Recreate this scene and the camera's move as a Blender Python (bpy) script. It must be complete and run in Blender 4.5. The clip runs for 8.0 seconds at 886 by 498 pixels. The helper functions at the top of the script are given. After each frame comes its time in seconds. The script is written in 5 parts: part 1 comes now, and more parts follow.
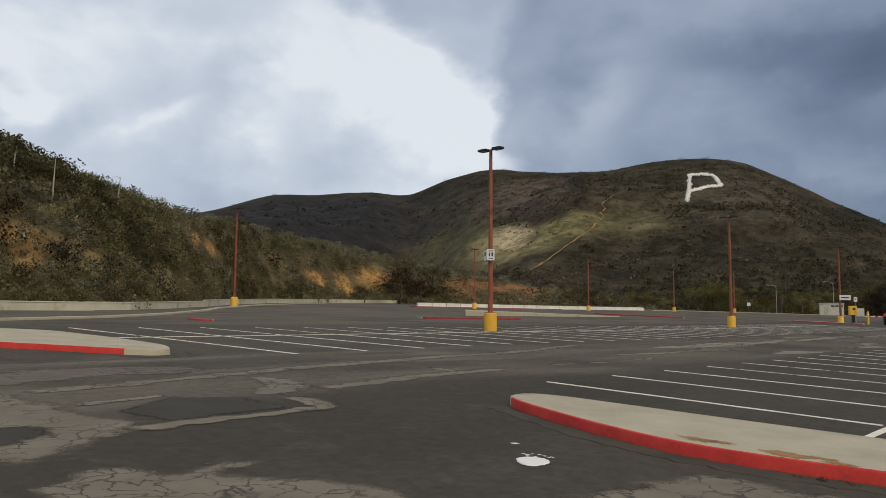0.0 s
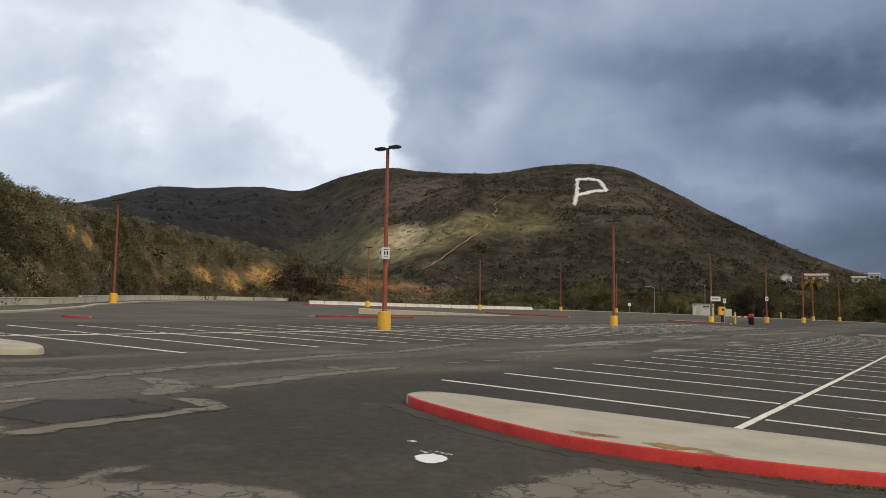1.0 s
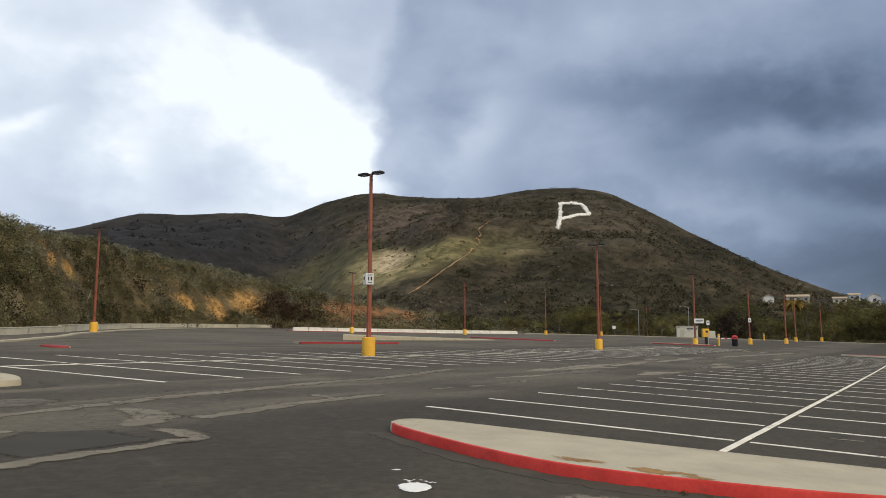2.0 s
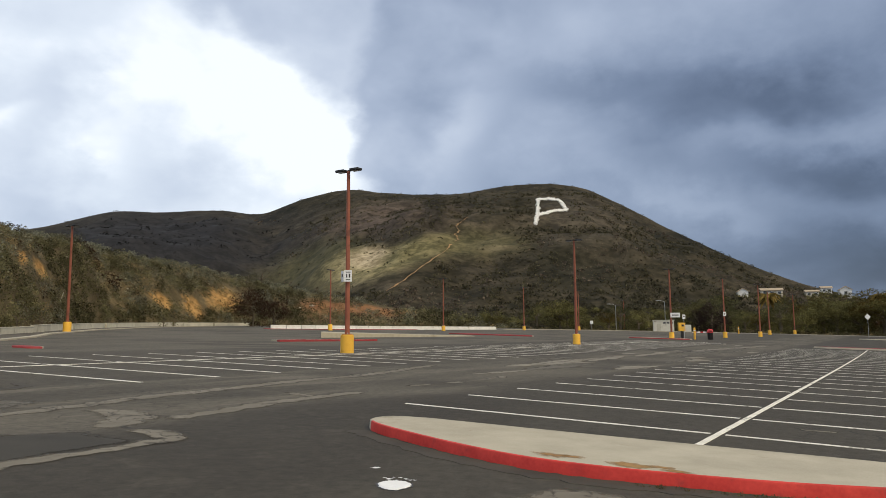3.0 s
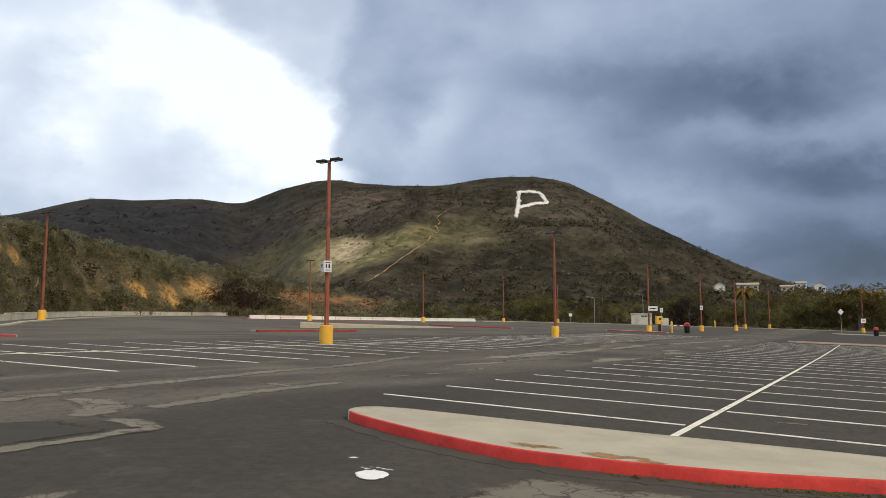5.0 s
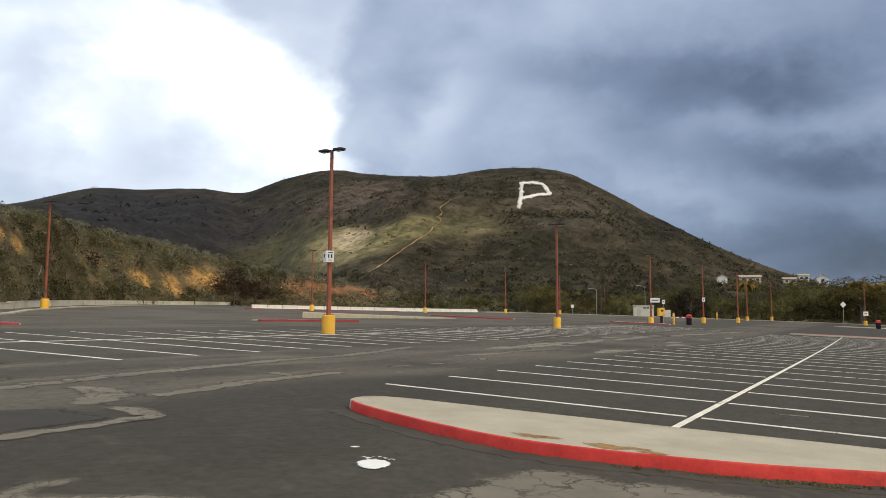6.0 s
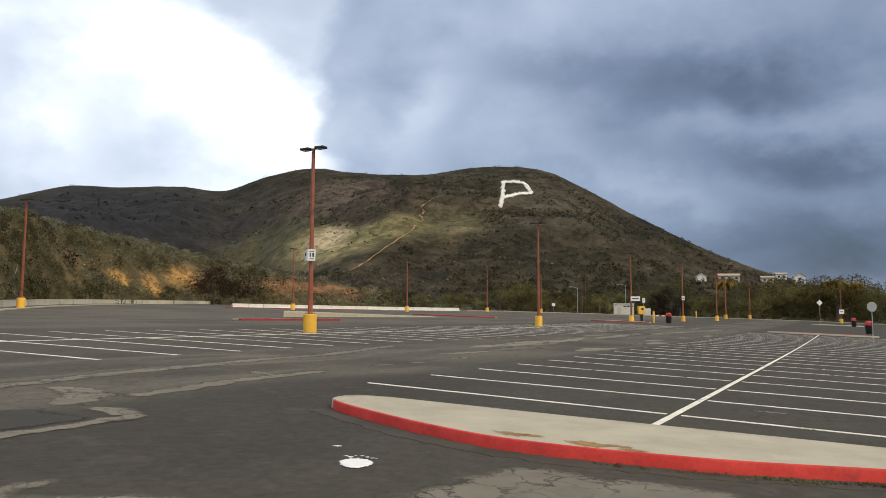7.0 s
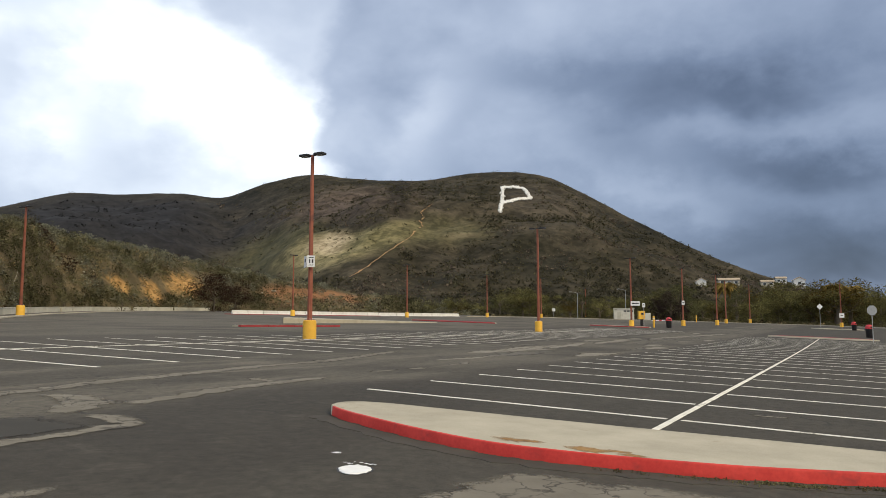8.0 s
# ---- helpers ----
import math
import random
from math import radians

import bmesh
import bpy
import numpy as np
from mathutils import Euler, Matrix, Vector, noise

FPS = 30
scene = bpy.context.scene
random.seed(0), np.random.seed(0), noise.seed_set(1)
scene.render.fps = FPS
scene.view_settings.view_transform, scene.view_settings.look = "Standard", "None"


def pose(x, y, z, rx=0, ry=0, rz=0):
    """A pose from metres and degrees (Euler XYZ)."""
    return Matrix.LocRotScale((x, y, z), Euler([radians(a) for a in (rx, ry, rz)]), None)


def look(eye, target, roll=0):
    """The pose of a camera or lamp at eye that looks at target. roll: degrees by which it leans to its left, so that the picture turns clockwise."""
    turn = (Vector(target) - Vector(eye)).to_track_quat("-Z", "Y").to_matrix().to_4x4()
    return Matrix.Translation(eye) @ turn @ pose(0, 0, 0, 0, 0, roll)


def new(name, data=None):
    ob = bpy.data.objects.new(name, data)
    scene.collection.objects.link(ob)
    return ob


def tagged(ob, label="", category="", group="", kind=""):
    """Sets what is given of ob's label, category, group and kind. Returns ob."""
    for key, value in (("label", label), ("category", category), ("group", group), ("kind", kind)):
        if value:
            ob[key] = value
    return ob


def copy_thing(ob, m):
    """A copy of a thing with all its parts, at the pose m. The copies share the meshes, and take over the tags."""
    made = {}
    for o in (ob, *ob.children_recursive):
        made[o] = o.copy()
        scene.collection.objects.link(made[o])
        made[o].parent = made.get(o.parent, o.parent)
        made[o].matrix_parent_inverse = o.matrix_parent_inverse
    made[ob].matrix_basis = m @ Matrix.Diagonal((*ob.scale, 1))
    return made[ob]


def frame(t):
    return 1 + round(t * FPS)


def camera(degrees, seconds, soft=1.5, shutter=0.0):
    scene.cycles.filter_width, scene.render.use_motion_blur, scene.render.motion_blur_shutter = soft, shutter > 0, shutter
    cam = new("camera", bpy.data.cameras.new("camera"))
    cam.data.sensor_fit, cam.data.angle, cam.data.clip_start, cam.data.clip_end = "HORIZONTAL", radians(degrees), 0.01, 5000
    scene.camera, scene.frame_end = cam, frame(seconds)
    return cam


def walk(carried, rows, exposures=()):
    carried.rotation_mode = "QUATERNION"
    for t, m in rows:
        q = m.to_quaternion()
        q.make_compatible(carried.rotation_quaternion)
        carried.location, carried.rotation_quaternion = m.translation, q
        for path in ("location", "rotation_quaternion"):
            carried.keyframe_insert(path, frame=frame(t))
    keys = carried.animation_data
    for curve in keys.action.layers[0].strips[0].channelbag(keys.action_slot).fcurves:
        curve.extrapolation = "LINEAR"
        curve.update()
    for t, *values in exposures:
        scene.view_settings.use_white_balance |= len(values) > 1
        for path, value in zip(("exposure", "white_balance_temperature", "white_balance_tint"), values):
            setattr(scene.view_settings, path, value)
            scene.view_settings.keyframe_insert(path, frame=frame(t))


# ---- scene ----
cam = camera(62.67, 8.0, soft=0.75)
EYE = 1.70
PATH = [  # seconds; turn, tilt and lean in degrees; the sway of the carried camera in metres
    (0.0, 14.122, 5.046, -0.512, 0.050, 0.047, -0.019), (0.2, 13.030, 5.240, 0.460, 0.047, 0.040, -0.006), (0.5, 12.152, 6.229, 0.273, 0.040, 0.023, 0.008),
    (0.7, 9.115, 6.115, 0.500, 0.010, 0.008, 0.000), (1.0, 5.690, 5.020, -0.831, -0.037, -0.011, -0.014), (1.5, 4.480, 5.114, -0.530, -0.049, -0.011, 0.001),
    (2.0, 4.528, 6.975, -0.172, -0.012, -0.006, -0.001), (2.2, 3.970, 6.865, 0.330, -0.010, -0.003, 0.003), (3.3, 1.571, 6.668, 0.098, -0.015, 0.001, 0.012),
    (3.5, -0.610, 6.713, 0.569, -0.027, -0.017, 0.002), (4.0, 2.409, 6.435, 0.165, -0.016, 0.003, 0.001), (4.5, 2.975, 5.858, -0.040, -0.012, -0.002, 0.007),
    (5.0, 1.275, 6.018, -0.060, -0.004, -0.007, 0.003), (5.2, 1.005, 5.745, -0.130, -0.004, -0.003, 0.001), (6.3, 1.525, 5.276, -0.411, -0.008, 0.011, -0.003),
    (6.5, 0.548, 5.305, -0.219, -0.004, 0.003, 0.000), (7.0, -0.005, 5.190, -0.265, -0.017, -0.005, 0.000), (7.5, 0.826, 5.096, -0.042, -0.005, -0.006, -0.002),
    (8.0, 0.000, 5.632, 0.000, 0.000, 0.000, 0.000)]
walk(cam, [(t, pose(dx, dy, EYE + dz, 90 + tilt, lean, turn)) for t, turn, tilt, lean, dx, dy, dz in PATH],
     [(0.0, -0.05), (1.0, 0.12), (1.5, 0.34), (2.0, 0.30), (3.5, 0.34), (4.0, 0.34), (5.0, 0.37), (6.5, 0.47), (8.0, 0.47)])

# ---------------------------------------------------------------- node helpers


class Nodes:
    """Small wrapper that adds and joins shader nodes."""

    def __init__(self, tree):
        self.tree = tree
        tree.nodes.clear()

    def add(self, kind, **values):
        node = self.tree.nodes.new(kind)
        for key, value in values.items():
            if key in node.inputs:
                self.put(node.inputs[key], value)
        return node

    def put(self, socket, value):
        if isinstance(value, bpy.types.NodeSocket):
            self.tree.links.new(value, socket)
        else:
            socket.default_value = value

    def math(self, op, a, b=0.0, c=0.0, clamp=False):
        node = self.tree.nodes.new("ShaderNodeMath")
        node.operation, node.use_clamp = op, clamp
        for k, v in enumerate((a, b, c)):
            self.put(node.inputs[k], v)
        return node.outputs[0]

    def noise(self, vector, scale, detail=6.0, rough=0.55, distortion=0.0):
        node = self.add("ShaderNodeTexNoise", Vector=vector, Scale=scale, Detail=detail, Roughness=rough, Distortion=distortion)
        return node.outputs[0]

    def ramp(self, fac, stops, mode="LINEAR"):
        node = self.add("ShaderNodeValToRGB", Fac=fac)
        ramp = node.color_ramp
        ramp.interpolation = mode
        while len(ramp.elements) < len(stops):
            ramp.elements.new(0.5)
        for el, (p, col) in zip(ramp.elements, stops):
            el.position = p
            el.color = (*col, 1) if len(col) == 3 else col
        return node.outputs[0]

    def smooth(self, v, lo, hi):
        node = self.tree.nodes.new("ShaderNodeMapRange")
        node.interpolation_type = "SMOOTHSTEP"
        for k, x in enumerate((v, lo, hi, 0.0, 1.0)):
            self.put(node.inputs[k], x)
        return node.outputs[0]

    def mix(self, fac, a, b, blend="MIX"):
        node = self.tree.nodes.new("ShaderNodeMix")
        node.data_type, node.blend_type = "RGBA", blend
        self.put(node.inputs[0], fac)
        for k, v in ((6, a), (7, b)):
            self.put(node.inputs[k], (*v, 1) if isinstance(v, tuple) and len(v) == 3 else v)
        return node.outputs[2]

    def scaled(self, vector, s):
        node = self.tree.nodes.new("ShaderNodeVectorMath")
        node.operation = "MULTIPLY"
        self.put(node.inputs[0], vector)
        node.inputs[1].default_value = s
        return node.outputs[0]


# ---------------------------------------------------------------- sky, sun
SUN_AZ, SUN_EL = 128.0, 44.0  # degrees clockwise from the way ahead, and up
world = bpy.data.worlds.new("sky")
scene.world = world
world.use_nodes = True
n = Nodes(world.node_tree)
sky = n.tree.nodes.new("ShaderNodeTexSky")
sky.sky_type, sky.sun_disc = "NISHITA", False
sky.sun_elevation, sky.sun_rotation = radians(SUN_EL), radians(SUN_AZ)
way = n.add("ShaderNodeTexCoord").outputs["Generated"]
split = n.add("ShaderNodeSeparateXYZ", Vector=way)
wx, wy, wz = split.outputs
az = n.math("MULTIPLY", n.math("ARCTAN2", wx, wy), 57.2958)
el = n.math("MULTIPLY", n.math("ARCSINE", wz), 57.2958)
flat = n.scaled(way, (1.0, 1.0, 1.5))
big = n.noise(flat, 2.6, 3.0, 0.5, 0.3)
mid = n.noise(flat, 6.0, 4.0, 0.50, 0.2)
fine = n.noise(flat, 17.0, 5.0, 0.55, 0.1)
bigc = n.math("SUBTRACT", big, 0.5)
midc = n.math("SUBTRACT", mid, 0.5)
finec = n.math("SUBTRACT", fine, 0.5)
waz = n.math("ADD", az, n.math("ADD", n.math("MULTIPLY", midc, 7.0), n.math("MULTIPLY", finec, 3.0)))
wel = n.math("ADD", el, n.math("ADD", n.math("MULTIPLY", midc, -6.0), n.math("MULTIPLY", finec, 2.5)))


def cloud_bank(a0, e0, wa, we, lean=0.0):
    """A soft-edged bank of cloud about the direction a0, e0."""
    da = n.math("SUBTRACT", waz, a0)
    de = n.math("SUBTRACT", wel, e0)
    de = n.math("SUBTRACT", de, n.math("MULTIPLY", da, lean))
    q = n.math("ADD", n.math("POWER", n.math("ABSOLUTE", n.math("DIVIDE", da, wa)), 2.0),
               n.math("POWER", n.math("ABSOLUTE", n.math("DIVIDE", de, we)), 2.0))
    return n.math("POWER", 2.71828, n.math("MULTIPLY", q, -1.0))


# thin bright cloud to one side, a thick rain deck to the other
deck = n.smooth(waz, -9.9, -7.6)
thick = n.smooth(waz, -4.0, 24.0)
light = n.math("SUBTRACT", 0.92, n.math("MULTIPLY", deck, 0.23))
light = n.math("SUBTRACT", light, n.math("MULTIPLY", thick, 0.07))
# a grey veil that hangs over the bright cloud, with a slanting lower edge
veil = n.smooth(n.math("ADD", wel, n.math("MULTIPLY", waz, 0.55)), 10.3, 13.2)
veil = n.math("MULTIPLY", veil, n.math("SUBTRACT", 1.0, deck))
light = n.math("SUBTRACT", light, n.math("MULTIPLY", veil, 0.105))
for a0, e0, wa, we, lean, amount in (
        (-16.0, 15.0, 7.0, 4.5, -0.40, 0.09), (-25.0, 20.0, 6.0, 4.0, 0.0, 0.07), (-33.5, 9.0, 5.0, 4.0, 0.0, -0.08), (-37.5, 16.5, 3.0, 2.5, 0.5, -0.05),
        (-1.5, 16.0, 2.6, 3.0, 0.5, 0.13), (-5.0, 13.0, 4.0, 3.0, -0.2, 0.07), (2.0, 21.5, 8.0, 4.0, 0.0, 0.06), (7.0, 15.0, 5.0, 2.6, 0.2, 0.03),
        (20.0, 17.2, 11.0, 2.5, -0.10, -0.16), (7.0, 19.0, 5.0, 1.6, -0.3, -0.06), (26.0, 10.8, 8.0, 1.7, -0.14, -0.16), (27.0, 13.8, 9.0, 1.0, -0.08, 0.06),
        (15.0, 10.4, 7.0, 1.5, -0.52, 0.08), (19.0, 24.0, 15.0, 3.6, 0.0, 0.07), (27.0, 5.0, 9.5, 3.2, 0.0, -0.23), (21.0, 7.6, 2.6, 1.0, -0.3, 0.03),
        (-40.0, 19.0, 11.0, 8.0, 0.0, 0.08), (-31.5, 17.0, 3.4, 2.0, 0.5, -0.10), (-35.5, 14.6, 3.2, 0.9, 0.5, 0.08), (-44.5, 14.6, 1.8, 1.2, 0.0, 0.10),
        (-42.0, 13.0, 2.4, 1.4, 0.3, -0.08), (-28.5, 13.0, 1.8, 1.4, 0.0, 0.07), (-22.0, 11.5, 4.0, 2.0, 0.0, -0.05), (-15.0, 17.5, 4.5, 3.0, -0.4, 0.05)):
    light = n.math("ADD", light, n.math("MULTIPLY", cloud_bank(a0, e0, wa, we, lean), amount))
light = n.math("ADD", light, n.math("ADD", n.math("MULTIPLY", midc, 0.25), n.math("MULTIPLY", finec, 0.07)))
light = n.math("ADD", light, n.math("MULTIPLY", bigc, 0.10))
tone = n.ramp(light, [(0.20, (0.019, 0.026, 0.041)), (0.35, (0.048, 0.066, 0.105)), (0.45, (0.088, 0.119, 0.185)), (0.55, (0.151, 0.196, 0.288)), (0.65, (0.234, 0.289, 0.397)),
                      (0.75, (0.339, 0.400, 0.515)), (0.85, (0.470, 0.532, 0.639)), (0.95, (0.649, 0.711, 0.793)), (1.0, (0.802, 0.846, 0.896))])
clear = n.mix(1.0, sky.outputs[0], (0.1, 0.1, 0.1), "MULTIPLY")
cover = n.mix(0.93, clear, tone)
back = n.add("ShaderNodeBackground", Color=cover, Strength=1.0)
n.tree.links.new(back.outputs[0], n.add("ShaderNodeOutputWorld").inputs[0])

lamp = bpy.data.lights.new("sun", "SUN")
lamp.energy, lamp.angle, lamp.color = 2.15, radians(35), (1.0, 0.845, 0.56)
sun = new("sun", lamp)
sa, se = radians(SUN_AZ), radians(SUN_EL)
sun.matrix_basis = look((math.sin(sa) * math.cos(se) * 50, math.cos(sa) * math.cos(se) * 50, math.sin(se) * 50), (0, 0, 0))

# ---------------------------------------------------------------- materials


def material(name, low, high, scale=3.0, rough=0.8, bump=0.2, fine_scale=40.0, metallic=0.0, stain=None, stain_scale=0.6, stain_at=(0.55, 0.7),
             bump_distance=0.01, vary=0.0, specular=0.3):
    """A surface of two tones with grain, a second coarser stain, and fine relief, at world size."""
    m = bpy.data.materials.new(name)
    m.use_nodes = True
    k = Nodes(m.node_tree)
    where = k.add("ShaderNodeNewGeometry").outputs["Position"]
    coarse = k.noise(where, scale, 5.0, 0.6)
    grain = k.noise(where, fine_scale, 4.0, 0.6)
    both = k.math("ADD", k.math("MULTIPLY", coarse, 0.65), k.math("MULTIPLY", grain, 0.35))
    col = k.ramp(both, [(0.33, low), (0.67, high)])
    if stain:
        mask = k.smooth(k.noise(where, stain_scale, 6.0, 0.65, 0.4), *stain_at)
        col = k.mix(k.math("MULTIPLY", mask, 0.85), col, stain)
    if vary:
        r = k.add("ShaderNodeObjectInfo").outputs["Random"]
        hsv = k.add("ShaderNodeHueSaturation", Color=col, Value=k.math("ADD", 1.0 - vary, k.math("MULTIPLY", r, 2 * vary)))
        col = hsv.outputs[0]
    shade = k.add("ShaderNodeBsdfPrincipled", **{"Base Color": col, "Metallic": metallic, "Specular IOR Level": specular})
    k.put(shade.inputs["Roughness"], k.math("ADD", rough - 0.08, k.math("MULTIPLY", grain, 0.16), clamp=True))
    if bump:
        b = k.add("ShaderNodeBump", Strength=bump, Distance=bump_distance, Height=both)
        k.put(shade.inputs["Normal"], b.outputs[0])
    k.tree.links.new(shade.outputs[0], k.add("ShaderNodeOutputMaterial").inputs[0])
    return m


YELLOW = material("yellow_paint", (0.74, 0.40, 0.045), (0.90, 0.53, 0.075), 2.0, 0.55, 0.15, 30, stain=(0.35, 0.22, 0.06), stain_scale=1.5, stain_at=(0.62, 0.75), vary=0.1)
RUST = material("rust_red_paint", (0.20, 0.065, 0.04), (0.30, 0.10, 0.06), 1.5, 0.6, 0.1, 25, stain=(0.13, 0.05, 0.035), stain_scale=0.8, vary=0.15)
LAMP_DARK = material("dark_bronze_metal", (0.03, 0.03, 0.032), (0.06, 0.058, 0.055), 4, 0.5, 0.05, 40, metallic=0.4)
LENS = material("lamp_glass", (0.30, 0.31, 0.33), (0.42, 0.43, 0.45), 6, 0.25, 0.0, 40)
GALV = material("galvanised_steel", (0.32, 0.33, 0.34), (0.46, 0.47, 0.48), 8, 0.45, 0.05, 60, metallic=0.5)
CONCRETE = material("kerb_concrete", (0.35, 0.315, 0.24), (0.49, 0.445, 0.345), 1.3, 0.85, 0.25, 45, stain=(0.25, 0.20, 0.13), stain_scale=1.1, stain_at=(0.60, 0.74))
WALL_CONC = material("wall_concrete", (0.44, 0.42, 0.34), (0.60, 0.57, 0.47), 0.8, 0.9, 0.25, 30, stain=(0.27, 0.25, 0.19), stain_scale=0.5, vary=0.08)
WHITE_CONC = material("white_painted_concrete", (0.55, 0.54, 0.50), (0.74, 0.72, 0.68), 1.0, 0.8, 0.2, 30, stain=(0.36, 0.33, 0.28), stain_scale=0.9, stain_at=(0.58, 0.72), vary=0.06)
RED = material("red_kerb_paint", (0.46, 0.026, 0.020), (0.66, 0.060, 0.045), 2.5, 0.6, 0.3, 22, stain=(0.30, 0.034, 0.030), stain_scale=3.2, stain_at=(0.52, 0.74))
RED_OLD = material("faded_red_kerb_paint", (0.24, 0.03, 0.035), (0.34, 0.05, 0.05), 2.5, 0.7, 0.2, 30, stain=(0.16, 0.08, 0.07), stain_scale=1.2)
RED_LID = material("red_plastic", (0.48, 0.03, 0.04), (0.60, 0.06, 0.06), 3, 0.45, 0.05, 30)
BLACK_PLASTIC = material("black_plastic", (0.016, 0.015, 0.016), (0.03, 0.028, 0.028), 4, 0.5, 0.05, 40)
SIGN_WHITE = material("white_sign_sheet", (0.68, 0.69, 0.70), (0.80, 0.80, 0.80), 5, 0.45, 0.02, 40)
SIGN_INK = material("dark_sign_ink", (0.03, 0.03, 0.035), (0.06, 0.06, 0.065), 6, 0.6, 0.0, 40)
BEIGE = material("beige_painted_metal", (0.52, 0.50, 0.42), (0.66, 0.63, 0.54), 0.9, 0.6, 0.1, 20, stain=(0.28, 0.25, 0.19), stain_scale=0.7)
STUCCO = material("cream_stucco", (0.55, 0.50, 0.40), (0.68, 0.62, 0.52), 0.4, 0.9, 0.1, 10, vary=0.15)
STUCCO_WHITE = material("white_stucco", (0.72, 0.71, 0.68), (0.82, 0.81, 0.78), 0.4, 0.9, 0.1, 10)
ROOF_TILE = material("clay_roof_tile", (0.34, 0.27, 0.19), (0.46, 0.37, 0.27), 0.6, 0.85, 0.3, 4)
DARK_GLASS = material("dark_window_glass", (0.03, 0.035, 0.04), (0.06, 0.065, 0.07), 0.5, 0.15, 0.0, 3, specular=0.6)
BARK = material("grey_brown_bark", (0.09, 0.07, 0.05), (0.17, 0.14, 0.10), 3, 0.9, 0.5, 20)
STALK = material("bleached_dry_stalk", (0.30, 0.27, 0.21), (0.44, 0.40, 0.32), 2, 0.9, 0.2, 20)
SPLASH = material("white_road_paint", (0.74, 0.74, 0.73), (0.84, 0.84, 0.83), 12, 0.7, 0.3, 60)
STONE_WHITE = material("whitewashed_stone", (0.68, 0.67, 0.63), (0.84, 0.83, 0.80), 0.3, 0.9, 0.3, 2)


def leaf_material(name, low, high, hue=0.03):
    m = bpy.data.materials.new(name)
    m.use_nodes = True
    k = Nodes(m.node_tree)
    geo = k.add("ShaderNodeNewGeometry")
    col = k.ramp(geo.outputs["Random Per Island"], [(0.0, low), (1.0, high)])
    patch = k.noise(geo.outputs["Position"], 0.12, 4.0, 0.6)
    clump = k.smooth(k.noise(geo.outputs["Position"], 0.42, 4.0, 0.65), 0.34, 0.66)
    col = k.add("ShaderNodeHueSaturation", Color=col, Hue=k.math("ADD", 0.5 - hue / 2, k.math("MULTIPLY", patch, hue)),
                Value=k.math("MULTIPLY", k.math("MULTIPLY", k.math("ADD", 0.6, k.math("MULTIPLY", patch, 0.8)), k.math("ADD", 0.42, k.math("MULTIPLY", clump, 1.2))),
                             k.math("ADD", 0.7, k.math("MULTIPLY", k.add("ShaderNodeObjectInfo").outputs["Random"], 0.6)))).outputs[0]
    shade = k.add("ShaderNodeBsdfPrincipled", **{"Base Color": col, "Roughness": 0.85, "Specular IOR Level": 0.08})
    through_leaf = k.add("ShaderNodeBsdfTranslucent", Color=col)
    leaf = k.tree.nodes.new("ShaderNodeMixShader")
    leaf.inputs[0].default_value = 0.45
    k.tree.links.new(shade.outputs[0], leaf.inputs[1])
    k.tree.links.new(through_leaf.outputs[0], leaf.inputs[2])
    k.tree.links.new(leaf.outputs[0], k.add("ShaderNodeOutputMaterial").inputs[0])
    return m


LEAF_OLIVE = leaf_material("olive_scrub_leaves", (0.082, 0.077, 0.038), (0.172, 0.157, 0.082))
LEAF_DARK = leaf_material("dark_green_leaves", (0.040, 0.040, 0.020), (0.100, 0.090, 0.044))
LEAF_GREY = leaf_material("grey_green_sage_leaves", (0.118, 0.116, 0.080), (0.212, 0.206, 0.144))
LEAF_BROWN = leaf_material("dry_brown_twigs", (0.028, 0.017, 0.012), (0.070, 0.041, 0.027))
LEAF_STRAW = leaf_material("straw_grass", (0.192, 0.150, 0.072), (0.360, 0.276, 0.144))
LEAF_GOLD = leaf_material("yellowing_leaves", (0.09, 0.070, 0.020), (0.15, 0.105, 0.030))
TREE_DARK = leaf_material("dark_tree_leaves", (0.058, 0.060, 0.026), (0.112, 0.108, 0.048))
TREE_OLIVE = leaf_material("olive_tree_leaves", (0.100, 0.096, 0.036), (0.190, 0.170, 0.066))
# brush tones darkened to carry the cloud shadow on the far ridge
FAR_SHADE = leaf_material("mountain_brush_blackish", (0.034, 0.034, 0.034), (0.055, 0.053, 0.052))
FAR_DARK = leaf_material("mountain_brush_dark", (0.054, 0.050, 0.031), (0.085, 0.077, 0.049))
FAR_OLIVE = leaf_material("mountain_brush_olive", (0.074, 0.067, 0.040), (0.119, 0.106, 0.064))
FAR_BROWN = leaf_material("mountain_brush_brown", (0.089, 0.071, 0.053), (0.138, 0.110, 0.084))
TREE_BROWN = leaf_material("blackish_brown_tree_leaves", (0.022, 0.016, 0.014), (0.046, 0.033, 0.028))
PALM_GOLD = leaf_material("yellowed_palm_fronds", (0.17, 0.120, 0.032), (0.30, 0.205, 0.060))
LEAF_RED = leaf_material("russet_leaves", (0.08, 0.035, 0.018), (0.16, 0.07, 0.03))


# ---------------------------------------------------------------- lie of the land
UX, UY = 0.4845, 0.8748  # along the parking rows; (UY, -UX) is across them, to the right


def lot(u, w):
    """A place in the plan from metres along and across the parking rows."""
    return (UX * u + UY * w, UY * u - UX * w)


def softplus(v, k):
    return k * math.log1p(math.exp(min(v / k, 40.0)))


